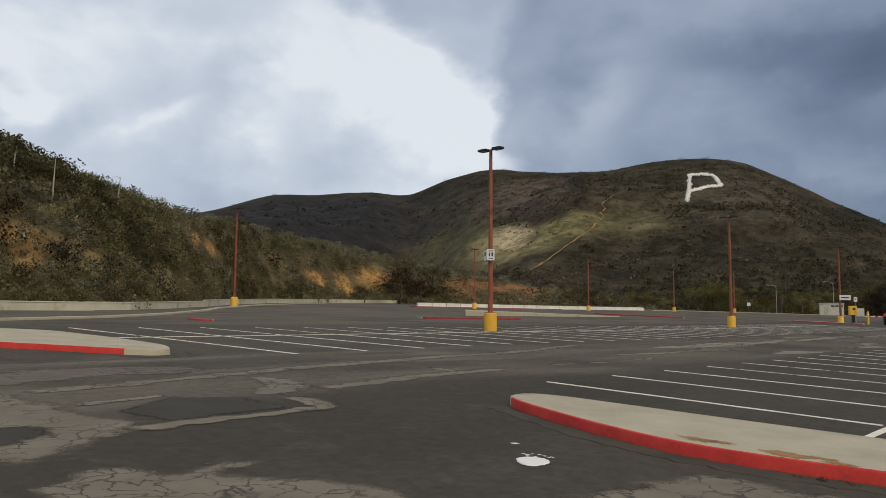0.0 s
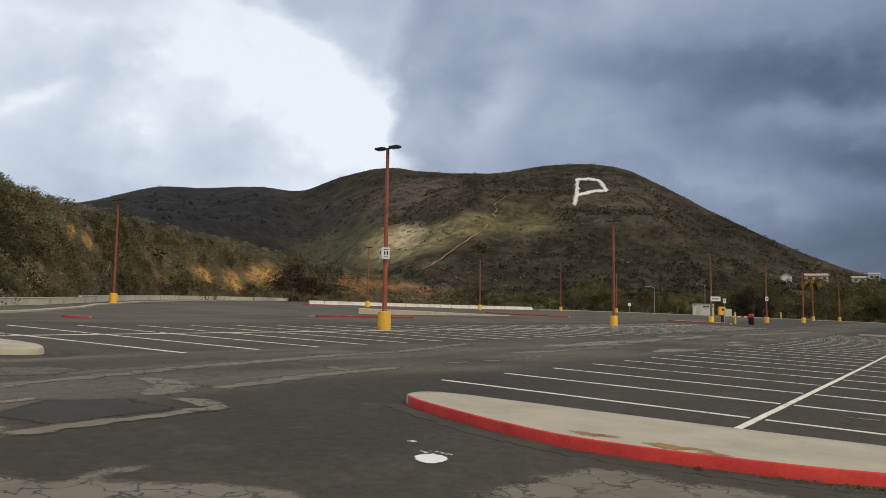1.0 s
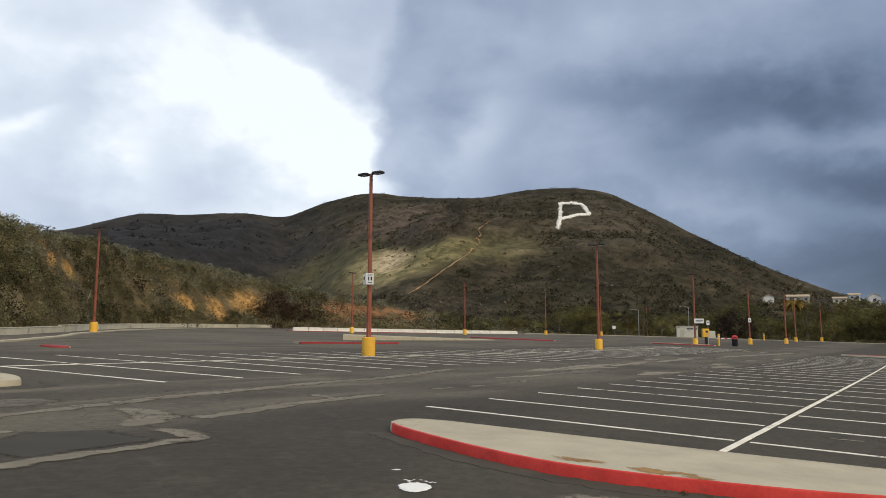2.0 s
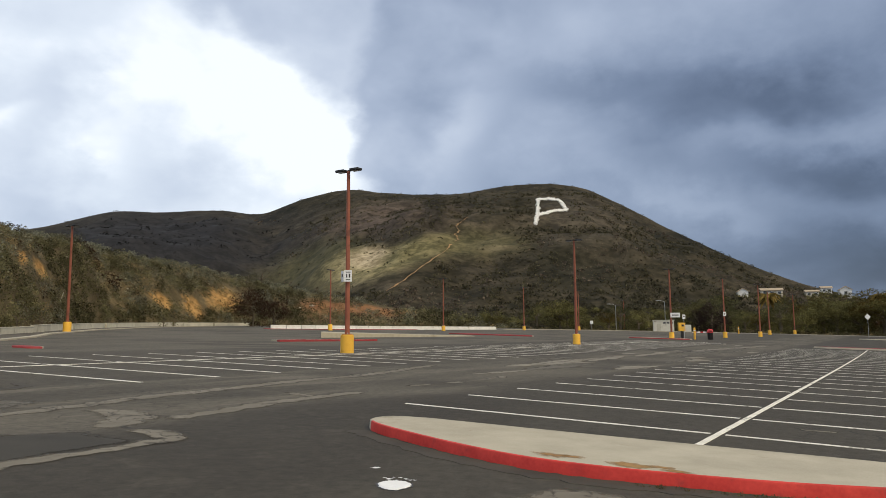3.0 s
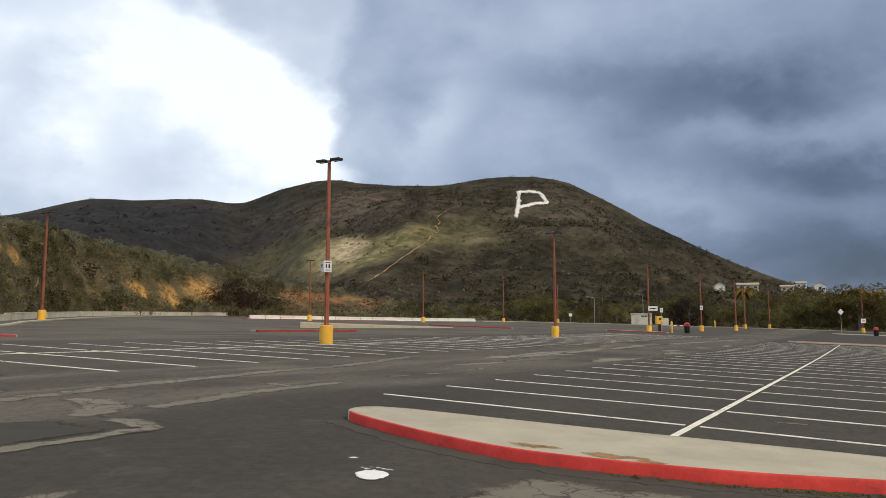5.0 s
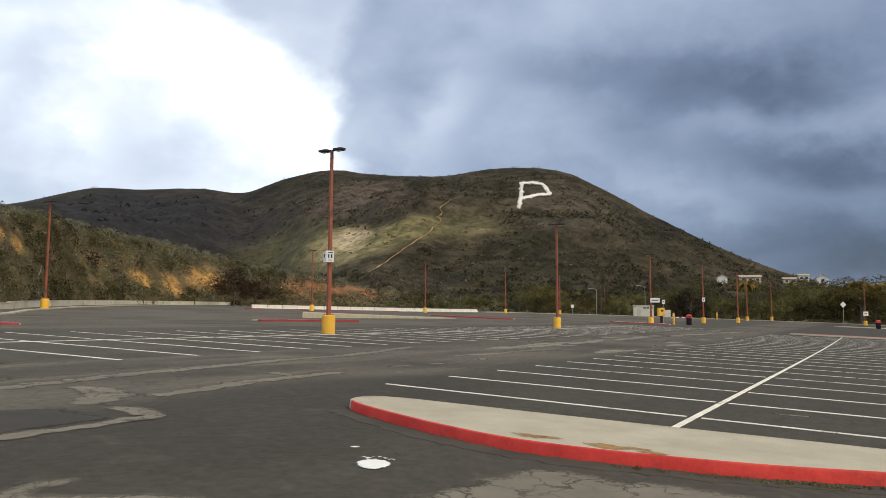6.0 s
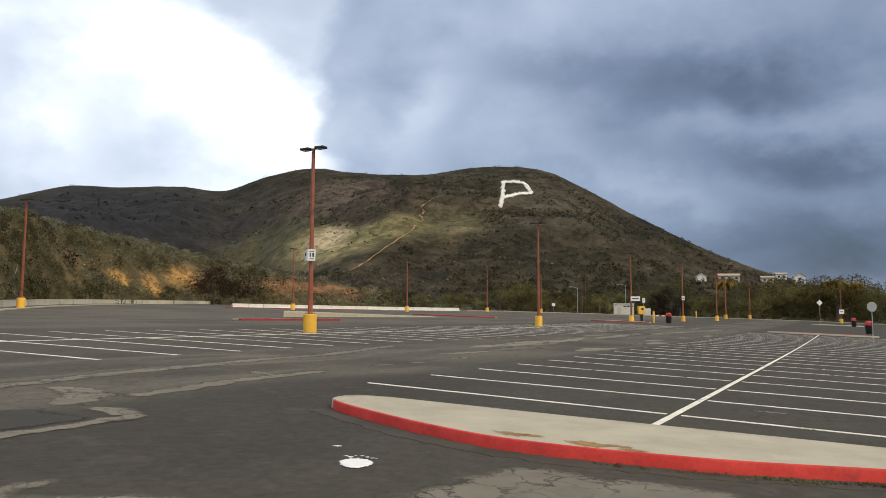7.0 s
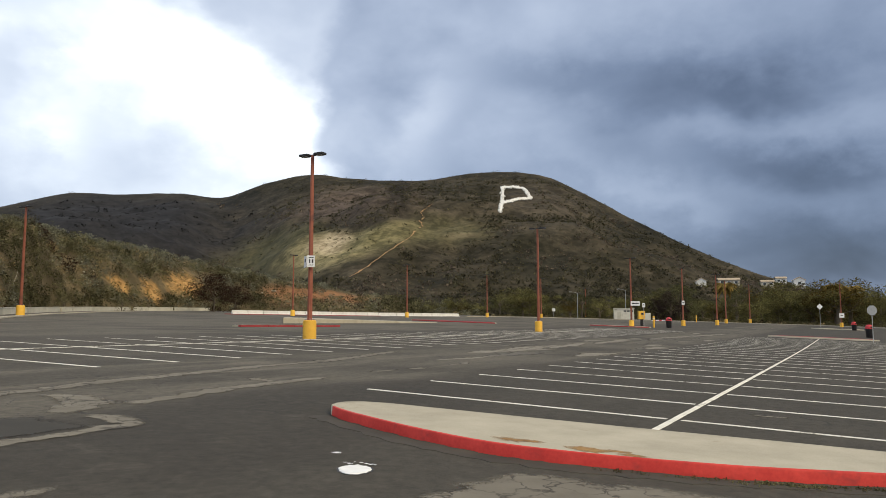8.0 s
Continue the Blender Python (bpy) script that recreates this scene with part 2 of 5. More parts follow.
def ground_z(x, y):
    r = math.hypot(x, y)
    if r > 205:
        x, y = x * 205 / r, y * 205 / r
    s = softplus(y - 50, 12)
    q = max(-1.2, min(1.2, x / max(y, 20.0)))
    z = 0.01235 * y - 0.0367 * x
    z += 0.00408 * s + 0.01577 * s * q - 0.00218 * s * q * q + 0.000011 * s * s + 0.0000074 * s * s * q
    return z


def polar(azimuth, r):
    a = radians(azimuth)
    return r * math.sin(a), r * math.cos(a)


def curve_of(points):
    """A smooth function through a few (x, y) pairs."""
    xs, ys = np.array([p[0] for p in points], float), np.array([p[1] for p in points], float)
    slope = np.gradient(ys, xs)

    def value(v):
        v = min(max(v, xs[0]), xs[-1])
        k = min(max(int(np.searchsorted(xs, v)) - 1, 0), len(xs) - 2)
        h = xs[k + 1] - xs[k]
        t = (v - xs[k]) / h
        return float((2 * t ** 3 - 3 * t * t + 1) * ys[k] + (t ** 3 - 2 * t * t + t) * h * slope[k] + (3 * t * t - 2 * t ** 3) * ys[k + 1] + (t ** 3 - t * t) * h * slope[k + 1])
    return value


def fbm(x, y, z, octaves=5):
    return noise.fractal(Vector((x, y, z)), 1.0, 2.0, octaves, noise_basis="PERLIN_ORIGINAL")


# the scrub-covered slope beside the lot
NEAR_CREST = curve_of([(-80, 14.4), (-60, 13.0), (-46, 10.7), (-42.5, 9.3), (-39.1, 8.35), (-36.8, 7.6), (-34.3, 7.0), (-31, 6.75), (-27.8, 6.05), (-24.5, 5.5),
                       (-20.6, 4.7), (-15.8, 3.65), (-9.9, 2.7), (-3.7, 1.6), (1, 0.6), (6, -0.2)])
NEAR_FOOT = curve_of([(-80, 44), (-60, 46), (-46, 55), (-42, 53), (-38, 56), (-35, 65), (-31, 93), (-28, 124), (-24.5, 139), (-20, 168), (-15, 176), (-8, 184), (0, 200), (6, 215)])


def near_hill(azimuth, r):
    foot = NEAR_FOOT(azimuth)
    crest = foot + 28 + 0.13 * foot
    x, y = polar(azimuth, r)
    base = ground_z(*polar(azimuth, foot)) - 0.4
    top = EYE + crest * math.tan(radians(NEAR_CREST(azimuth)))
    s = (r - foot) / (crest - foot)
    if s <= 0:
        return base + s * 6
    if s <= 1:
        z = base + (top - base) * (1 - (1 - s) ** 1.5 * (1 - 0.25 * s))
    else:
        z = top + (top - base) * (-0.10 * (s - 1) - 0.30 * (s - 1) ** 2)
    wave = min(1.0, 4 * s) * (1.0 - 0.7 * math.exp(-((s - 1) * 4) ** 2))
    return z + wave * (1.5 * fbm(x * 0.045, y * 0.045, 3.0, 4) + 0.5 * fbm(x * 0.2, y * 0.2, 8.0, 3))


# the mountain behind
FAR_CREST = curve_of([(-80, 5.0), (-50, 5.5), (-36, 6.6), (-31.6, 7.65), (-27.3, 8.95), (-24.6, 9.05), (-20, 9.4), (-16.8, 9.3), (-14.1, 10.4), (-10, 11.3), (-7.4, 11.1),
                      (-3.8, 10.98), (-1.1, 11.05), (2, 11.55), (4.3, 11.65), (6.6, 11.52), (8.8, 10.98), (10.5, 10.12), (14.7, 7.75), (19.6, 5.1), (23.4, 3.4),
                      (27.3, 2.2), (33, 1.2), (45, 0.7), (80, 0.5)])
FAR_RIDGE = curve_of([(-80, 640), (-40, 690), (-22, 720), (-12, 640), (0, 590), (8, 560), (16, 500), (24, 440), (32, 400), (80, 380)])
FAR_FOOT = curve_of([(-80, 300), (-30, 330), (-16, 300), (-8, 262), (0, 240), (14, 245), (24, 270), (32, 300), (80, 300)])


def far_hill(azimuth, r):
    foot, ridge = FAR_FOOT(azimuth), FAR_RIDGE(azimuth)
    x, y = polar(azimuth, r)
    base = ground_z(x, y) - 0.5
    top = EYE + ridge * math.tan(radians(FAR_CREST(azimuth)))
    s = (r - foot) / (ridge - foot)
    if s <= 0:
        return base + s * 20
    if s <= 1:
        z = base + (top - base) * (s ** 1.12)
    else:
        z = top - (top - base) * 0.5 * (s - 1) ** 1.4
    body = 4 * min(s, 1) * max(1 - s, 0)
    scale = min(1.0, (top - base) / 60)
    z += scale * body * (17 * fbm(x * 0.006, y * 0.006, 1.0, 5) + 7 * (0.5 - abs(fbm(x * 0.014, y * 0.014, 5.0, 4))))
    # the spur that carries the trail
    lean = azimuth - (-1.0 - 6.5 * (1 - min(s, 1)) ** 1.2)
    z += scale * 9 * body * math.exp(-(lean / 3.2) ** 2)
    # the dry valley beside it
    hollow = azimuth - (-17 + 3 * min(s, 1))
    z -= scale * 12 * body * math.exp(-(hollow / 3.0) ** 2)
    return z + min(1, 6 * s) * (1.2 * fbm(x * 0.05, y * 0.05, 2.0, 3)) * (0.35 + 0.65 * min(1, abs(s - 1) * 6))


def mesh_of(name, verts, faces, mat, smooth=True):
    me = bpy.data.meshes.new(name)
    me.from_pydata(verts, [], faces)
    me.materials.append(mat)
    if smooth:
        me.polygons.foreach_set("use_smooth", [True] * len(me.polygons))
    me.update()
    return me


def polar_sheet(name, azimuths, radii, height, mat, label, category):
    """A land surface over a fan of directions; radii is a function of the direction."""
    verts, faces = [], []
    count = len(radii(azimuths[0]))
    for a in azimuths:
        for r in radii(a):
            x, y = polar(a, r)
            verts.append((x, y, height(a, r)))
    for i in range(len(azimuths) - 1):
        for j in range(count - 1):
            k = i * count + j
            faces.append((k, k + 1, k + count + 1, k + count))
    ob = new(name, mesh_of(name, verts, faces, mat))
    return tagged(ob, label, category, kind="structure")


def slope_mask(k, where, c, r, turn, wobble, wob_scale, soft=0.6):
    """A blotch about the place c, with radii r, and a ragged edge."""
    sep = k.add("ShaderNodeSeparateXYZ", Vector=where)
    dx, dy, dz = (k.math("SUBTRACT", sep.outputs[i], c[i]) for i in range(3))
    co, si = math.cos(radians(turn)), math.sin(radians(turn))
    p = k.math("DIVIDE", k.math("ADD", k.math("MULTIPLY", dx, co), k.math("MULTIPLY", dy, si)), r[0])
    q = k.math("DIVIDE", k.math("SUBTRACT", k.math("MULTIPLY", dy, co), k.math("MULTIPLY", dx, si)), r[1])
    d = k.math("ADD", k.math("POWER", p, 2.0), k.math("POWER", q, 2.0))
    d = k.math("SQRT", k.math("ADD", d, k.math("POWER", k.math("DIVIDE", dz, r[2]), 2.0)))
    d = k.math("ADD", d, k.math("MULTIPLY", k.math("SUBTRACT", k.noise(where, wob_scale, 6.0, 0.65), 0.5), wobble))
    return k.math("SUBTRACT", 1.0, k.smooth(d, 1.0 - soft, 1.0 + soft))


# ---- land materials
def asphalt_material():
    m = bpy.data.materials.new("worn_asphalt")
    m.use_nodes = True
    k = Nodes(m.node_tree)
    where = k.add("ShaderNodeNewGeometry").outputs["Position"]
    turn = k.add("ShaderNodeVectorRotate", Vector=where, Angle=radians(29))
    turn.rotation_type = "Z_AXIS"
    along = k.scaled(turn.outputs[0], (1.0, 0.16, 1.0))
    grit = k.noise(where, 90.0, 3.0, 0.7)
    blot = k.noise(where, 0.55, 6.0, 0.62, 0.5)
    wide = k.noise(where, 0.10, 4.0, 0.55)
    streak = k.noise(along, 0.9, 5.0, 0.6, 0.3)
    col = k.ramp(blot, [(0.30, (0.042, 0.0368, 0.0285)), (0.72, (0.072, 0.0632, 0.0490))])
    sep = k.add("ShaderNodeSeparateXYZ", Vector=where)
    across = k.math("SUBTRACT", k.math("MULTIPLY", sep.outputs[0], UY), k.math("MULTIPLY", sep.outputs[1], UX))
    across = k.math("ADD", across, k.math("MULTIPLY", k.math("SUBTRACT", blot, 0.5), 2.5))
    drive = k.math("MULTIPLY", k.smooth(across, -17.6, -16.2), k.math("SUBTRACT", 1.0, k.smooth(across, -10.4, -9.0)))
    side = k.math("SUBTRACT", 1.0, k.smooth(across, -33.0, -30.5))
    worn = k.math("MAXIMUM", drive, side)
    col = k.mix(k.math("MULTIPLY", k.smooth(streak, 0.43, 0.68), k.math("ADD", 0.15, k.math("MULTIPLY", worn, 0.7))), col, (0.150, 0.132, 0.103))
    col = k.mix(k.math("MULTIPLY", k.smooth(wide, 0.38, 0.60), k.math("ADD", 0.15, k.math("MULTIPLY", worn, 0.65))), col, (0.122, 0.108, 0.084))
    stalls = k.smooth(across, -9.6, -8.4)
    col = k.mix(k.math("MULTIPLY", stalls, 0.5), col, (0.040, 0.036, 0.028))
    seal = slope_mask(k, where, (-2.55, 11.6, 0.0), (2.5, 7.2, 50.0), -24.0, 0.7, 0.5, 0.22)
    col = k.mix(k.math("MULTIPLY", seal, 0.9), col, k.ramp(blot, [(0.3, (0.033, 0.0285, 0.022)), (0.7, (0.046, 0.040, 0.031))]))
    col = k.mix(k.math("MULTIPLY", k.smooth(grit, 0.35, 0.7), 0.24), col, (0.120, 0.106, 0.083))
    fleck = k.noise(where, 6.0, 6.0, 0.75)
    col = k.add("ShaderNodeHueSaturation", Color=col, Value=k.math("ADD", 0.18, k.math("MULTIPLY", fleck, 1.62))).outputs[0]
    bleach = k.smooth(k.noise(where, 1.7, 6.0, 0.7, 0.6), 0.56, 0.70)
    col = k.mix(k.math("MULTIPLY", bleach, 0.28), col, (0.125, 0.110, 0.086))
    # the ground beyond the lot: dry grass and earth
    far = k.math("SQRT", k.math("ADD", k.math("POWER", sep.outputs[0], 2.0), k.math("POWER", sep.outputs[1], 2.0)))
    edge = k.smooth(k.math("ADD", far, k.math("MULTIPLY", wide, 14.0)), 211.0, 216.0)
    earth = k.ramp(k.noise(where, 0.35, 6.0, 0.65), [(0.3, (0.05, 0.05, 0.028)), (0.55, (0.11, 0.095, 0.055)), (0.75, (0.17, 0.14, 0.09))])
    col = k.mix(edge, col, earth)
    # fine cracks
    cell = k.tree.nodes.new("ShaderNodeTexVoronoi")
    cell.feature = "DISTANCE_TO_EDGE"
    warp = k.add("ShaderNodeVectorMath")
    warp.operation = "ADD"
    k.put(warp.inputs[0], where)
    k.put(warp.inputs[1], k.scaled(k.add("ShaderNodeTexNoise", Vector=where, Scale=1.8, Detail=4.0).outputs[1], (0.8, 0.8, 0.0)))
    k.put(cell.inputs["Vector"], warp.outputs[0])
    cell.inputs["Scale"].default_value = 0.9
    crack = k.math("SUBTRACT", 1.0, k.smooth(cell.outputs[0], 0.0, 0.016))
    crack = k.math("MULTIPLY", crack, k.smooth(k.noise(where, 0.23, 3.0), 0.50, 0.62))
    col = k.mix(k.math("MULTIPLY", crack, 0.8), col, (0.022, 0.021, 0.02))
    height = k.math("SUBTRACT", k.math("ADD", grit, k.math("MULTIPLY", blot, 0.4)), k.math("MULTIPLY", crack, 1.5))
    b = k.add("ShaderNodeBump", Strength=0.35, Distance=0.008, Height=height)
    shade = k.add("ShaderNodeBsdfPrincipled", **{"Base Color": col, "Normal": b.outputs[0], "Specular IOR Level": 0.25})
    k.put(shade.inputs["Roughness"], k.math("ADD", 0.78, k.math("MULTIPLY", grit, 0.18)))
    k.tree.links.new(shade.outputs[0], k.add("ShaderNodeOutputMaterial").inputs[0])
    return m


def hill_material(name, stops, scale, blotches):
    m = bpy.data.materials.new(name)
    m.use_nodes = True
    k = Nodes(m.node_tree)
    where = k.add("ShaderNodeNewGeometry").outputs["Position"]
    a = k.noise(where, scale, 7.0, 0.62, 0.3)
    b = k.noise(where, scale * 7, 5.0, 0.65)
    c = k.noise(where, scale * 26, 4.0, 0.65)
    v = k.math("ADD", k.math("MULTIPLY", a, 0.42), k.math("ADD", k.math("MULTIPLY", b, 0.34), k.math("MULTIPLY", c, 0.24)))
    col = k.ramp(v, stops)
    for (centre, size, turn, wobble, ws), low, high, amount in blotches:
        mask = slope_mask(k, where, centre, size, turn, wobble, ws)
        patch_col = k.ramp(k.math("ADD", k.math("MULTIPLY", b, 0.55), k.math("MULTIPLY", c, 0.45)), [(0.42, low), (0.58, high)])
        col = k.mix(k.math("MULTIPLY", mask, amount), col, patch_col)
    bump = k.add("ShaderNodeBump", Strength=0.6, Distance=0.5, Height=b)
    shade = k.add("ShaderNodeBsdfPrincipled", **{"Base Color": col, "Roughness": 0.95, "Normal": bump.outputs[0], "Specular IOR Level": 0.1})
    k.tree.links.new(shade.outputs[0], k.add("ShaderNodeOutputMaterial").inputs[0])
    return m


def at_elevation(hill, azimuth, up, r0, r1):
    """The distance at which a slope first reaches an elevation above the eye, in degrees."""
    r = r0
    while r < r1 and hill(azimuth, r) < EYE + r * math.tan(radians(up)):
        r += (r1 - r0) / 400
    return r


def far_spot(azimuth, up):
    return at_elevation(far_hill, azimuth, up, FAR_FOOT(azimuth), FAR_RIDGE(azimuth))


def near_spot(azimuth, up):
    f = NEAR_FOOT(azimuth)
    return at_elevation(near_hill, azimuth, up, f, f + 28 + 0.13 * f)


def blotch(hill, azimuth, up, wide, tall, wobble=1.0, ws=0.03, turn=0.0):
    """A patch of colour on a slope: its direction, elevation, and half sizes in degrees."""
    spot = far_spot if hill is far_hill else near_spot
    ra, rb = spot(azimuth, up - tall), spot(azimuth, up + tall)
    r = (ra + rb) / 2
    za, zb = hill(azimuth, ra), hill(azimuth, rb)
    size = (r * math.tan(radians(wide)), max(3.0, (rb - ra) * 0.75), max(1.0, (zb - za) * 0.75))
    return ((*polar(azimuth, r), (za + zb) / 2), size, -azimuth + turn, wobble, ws)


# grass tones lightened to carry the sun patch on the spur
SUNLIT_GRASS_LOW, SUNLIT_GRASS_HIGH = (0.120, 0.106, 0.052), (0.33, 0.275, 0.140)
FAR_MAT = hill_material(
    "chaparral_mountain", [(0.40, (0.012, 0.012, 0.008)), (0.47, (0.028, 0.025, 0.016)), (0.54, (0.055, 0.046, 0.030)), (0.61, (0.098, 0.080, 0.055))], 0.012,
    # left ridge: cloud shadow and bluish haze put into the ground colour
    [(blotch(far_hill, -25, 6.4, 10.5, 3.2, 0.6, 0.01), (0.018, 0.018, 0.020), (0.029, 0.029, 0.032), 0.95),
     (blotch(far_hill, -7, 9.2, 5.0, 1.0, 1.0, 0.02), (0.058, 0.044, 0.036), (0.130, 0.100, 0.080), 0.8),
     # the sunlit pool on the grassy spur, painted as paler ground
     (blotch(far_hill, -13.2, 5.3, 3.6, 1.5, 1.2, 0.03), (0.055, 0.053, 0.028), (0.105, 0.095, 0.050), 0.85),
     (blotch(far_hill, -9.4, 5.2, 3.6, 1.1, 1.3, 0.04), SUNLIT_GRASS_LOW, SUNLIT_GRASS_HIGH, 0.95),
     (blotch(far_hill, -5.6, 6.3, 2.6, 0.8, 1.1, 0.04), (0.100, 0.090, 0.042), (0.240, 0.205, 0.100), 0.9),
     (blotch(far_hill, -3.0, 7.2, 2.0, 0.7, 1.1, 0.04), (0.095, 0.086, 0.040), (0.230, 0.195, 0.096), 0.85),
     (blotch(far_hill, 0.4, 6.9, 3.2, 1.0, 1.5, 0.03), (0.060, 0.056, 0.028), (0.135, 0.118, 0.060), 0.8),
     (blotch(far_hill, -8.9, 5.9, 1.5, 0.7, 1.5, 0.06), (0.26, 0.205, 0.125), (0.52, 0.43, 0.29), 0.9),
     (blotch(far_hill, 1.6, 6.7, 1.5, 0.22, 1.2, 0.06), (0.15, 0.12, 0.07), (0.24, 0.20, 0.12), 0.6),
     # spur's dark flank below the trail: relief shading as colour
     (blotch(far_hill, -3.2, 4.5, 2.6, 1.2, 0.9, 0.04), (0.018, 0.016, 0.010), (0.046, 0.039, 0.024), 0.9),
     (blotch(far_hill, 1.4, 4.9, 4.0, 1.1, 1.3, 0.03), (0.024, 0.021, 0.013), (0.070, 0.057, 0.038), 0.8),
     # shaded gully under the crest, drawn as a dark patch
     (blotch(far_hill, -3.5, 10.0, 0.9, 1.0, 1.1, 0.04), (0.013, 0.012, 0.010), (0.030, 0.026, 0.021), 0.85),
     (blotch(far_hill, 8.5, 9.0, 3.5, 1.4, 1.4, 0.03), (0.036, 0.030, 0.022), (0.096, 0.080, 0.058), 0.7),
     (blotch(far_hill, 10.0, 6.4, 2.6, 1.2, 1.4, 0.04), (0.036, 0.031, 0.021), (0.090, 0.075, 0.052), 0.6),
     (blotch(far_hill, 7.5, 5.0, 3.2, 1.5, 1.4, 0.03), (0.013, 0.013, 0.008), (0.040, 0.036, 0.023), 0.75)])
OCHRE_LOW, OCHRE_HIGH = (0.26, 0.14, 0.045), (0.50, 0.30, 0.11)
NEAR_MAT = hill_material(
    "scrub_slope_soil", [(0.36, (0.050, 0.040, 0.022)), (0.50, (0.098, 0.077, 0.042)), (0.62, (0.180, 0.137, 0.076))], 0.05,
    [(blotch(near_hill, -24.0, 2.6, 1.2, 0.45, 2.4, 0.3), OCHRE_LOW, OCHRE_HIGH, 0.95),
     (blotch(near_hill, -21.9, 2.1, 0.9, 0.6, 2.4, 0.3), OCHRE_LOW, OCHRE_HIGH, 0.95),
     (blotch(near_hill, -19.6, 2.6, 1.2, 0.7, 2.4, 0.3), OCHRE_LOW, OCHRE_HIGH, 0.95),
     (blotch(near_hill, -31.9, 4.6, 0.55, 0.4, 1.8, 0.3), OCHRE_LOW, OCHRE_HIGH, 0.95),
     (blotch(near_hill, -33.0, 5.4, 0.3, 0.25, 1.8, 0.4), OCHRE_LOW, OCHRE_HIGH, 0.95),
     (blotch(near_hill, -9.5, 2.0, 4.5, 0.35, 1.2, 0.1), (0.20, 0.09, 0.04), (0.32, 0.16, 0.07), 0.85),
     (blotch(near_hill, -12.5, 1.8, 1.6, 0.5, 1.2, 0.1), (0.16, 0.08, 0.04), (0.28, 0.15, 0.07), 0.7),
     (blotch(near_hill, -44.6, 5.1, 1.4, 0.5, 2.6, 0.35), (0.15, 0.085, 0.030), (0.30, 0.18, 0.065), 0.9),
     (blotch(near_hill, -42.5, 4.5, 1.0, 0.5, 2.6, 0.4), (0.14, 0.085, 0.035), (0.28, 0.18, 0.075), 0.85),
     (blotch(near_hill, -43.9, 3.3, 0.9, 0.6, 2.6, 0.4), (0.14, 0.085, 0.035), (0.27, 0.17, 0.07), 0.85),
     (blotch(near_hill, -40.0, 3.4, 1.2, 0.6, 2.6, 0.4), (0.13, 0.10, 0.05), (0.24, 0.18, 0.09), 0.75),
     (blotch(near_hill, -35.0, 2.4, 2.0, 0.7, 2.4, 0.3), (0.14, 0.12, 0.07), (0.25, 0.20, 0.12), 0.75)])
ASPHALT = asphalt_material()

# ---- land
rings = [0.0, 1.2] + [2.4 * 1.045 ** k for k in range(104)] + [260, 330, 450, 700, 1200, 2200, 4300]
polar_sheet("ground", np.linspace(-180, 180, 241), lambda a: rings, lambda a, r: ground_z(*polar(a, r)), ASPHALT,
            "worn grey asphalt parking lot with cracks and patches", "parking lot")
GROUND = bpy.data.objects["ground"]
tagged(polar_sheet("hillside", np.linspace(-80, 6, 345), lambda a: [NEAR_FOOT(a) + (28 + 0.13 * NEAR_FOOT(a)) * s for s in np.linspace(-0.08, 2.2, 70)],
                   near_hill, NEAR_MAT, "scrub slope with ochre earth cuts beside the lot", "hillside"), kind="structure")
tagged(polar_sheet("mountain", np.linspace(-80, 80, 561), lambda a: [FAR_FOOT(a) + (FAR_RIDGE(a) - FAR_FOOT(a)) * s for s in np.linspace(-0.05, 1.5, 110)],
                   far_hill, FAR_MAT, "chaparral mountain with cloud shade and a sunlit grassy spur painted in", "mountain"), kind="structure")

# ---------------------------------------------------------------- mesh helpers


def part(name, bm, mat, parent=None, label="", smooth=False):
    """Links a bmesh as one mesh object under a thing or under a part."""
    me = bpy.data.meshes.new(name)
    bm.normal_update()
    bm.to_mesh(me)
    bm.free()
    me.materials.append(mat)
    if smooth:
        me.polygons.foreach_set("use_smooth", [True] * len(me.polygons))
        me.set_sharp_from_angle(angle=radians(40))
    ob = new(name, me)
    if parent:
        ob.parent = parent
    if label:
        ob["label"] = label
    return ob


def thing(name, label, category, m, group=""):
    ob = new(name)
    ob.empty_display_size = 0.2
    ob.matrix_basis = m
    return tagged(ob, label, category, group)


def on_ground(x, y, turn=0.0, dz=0.0):
    return pose(x, y, ground_z(x, y) + dz, 0, 0, turn)


def box(size, at=(0, 0, 0), bevel=0.0, turn=(0, 0, 0), bm=None):
    bm = bm or bmesh.new()
    m = pose(*at, *turn) @ Matrix.Diagonal((*size, 1))
    made = bmesh.ops.create_cube(bm, size=1, matrix=m)["verts"]
    if bevel:
        edges = {e for v in made for e in v.link_edges}
        bmesh.ops.bevel(bm, geom=list(edges), offset=bevel, segments=2, profile=0.5, affect="EDGES")
    return bm


def lathe(profile, sides=24, at=(0, 0, 0), bm=None):
    """A turned body: (radius, height) pairs from the bottom up."""
    bm = bm or bmesh.new()
    loops = []
    for r, z in profile:
        loops.append([bm.verts.new((at[0] + r * math.cos(2 * math.pi * k / sides), at[1] + r * math.sin(2 * math.pi * k / sides), at[2] + z)) for k in range(sides)])
    for a, b in zip(loops, loops[1:]):
        for k in range(sides):
            bm.faces.new((a[k], a[(k + 1) % sides], b[(k + 1) % sides], b[k]))
    bm.faces.new(list(reversed(loops[0])))
    bm.faces.new(loops[-1])
    return bm


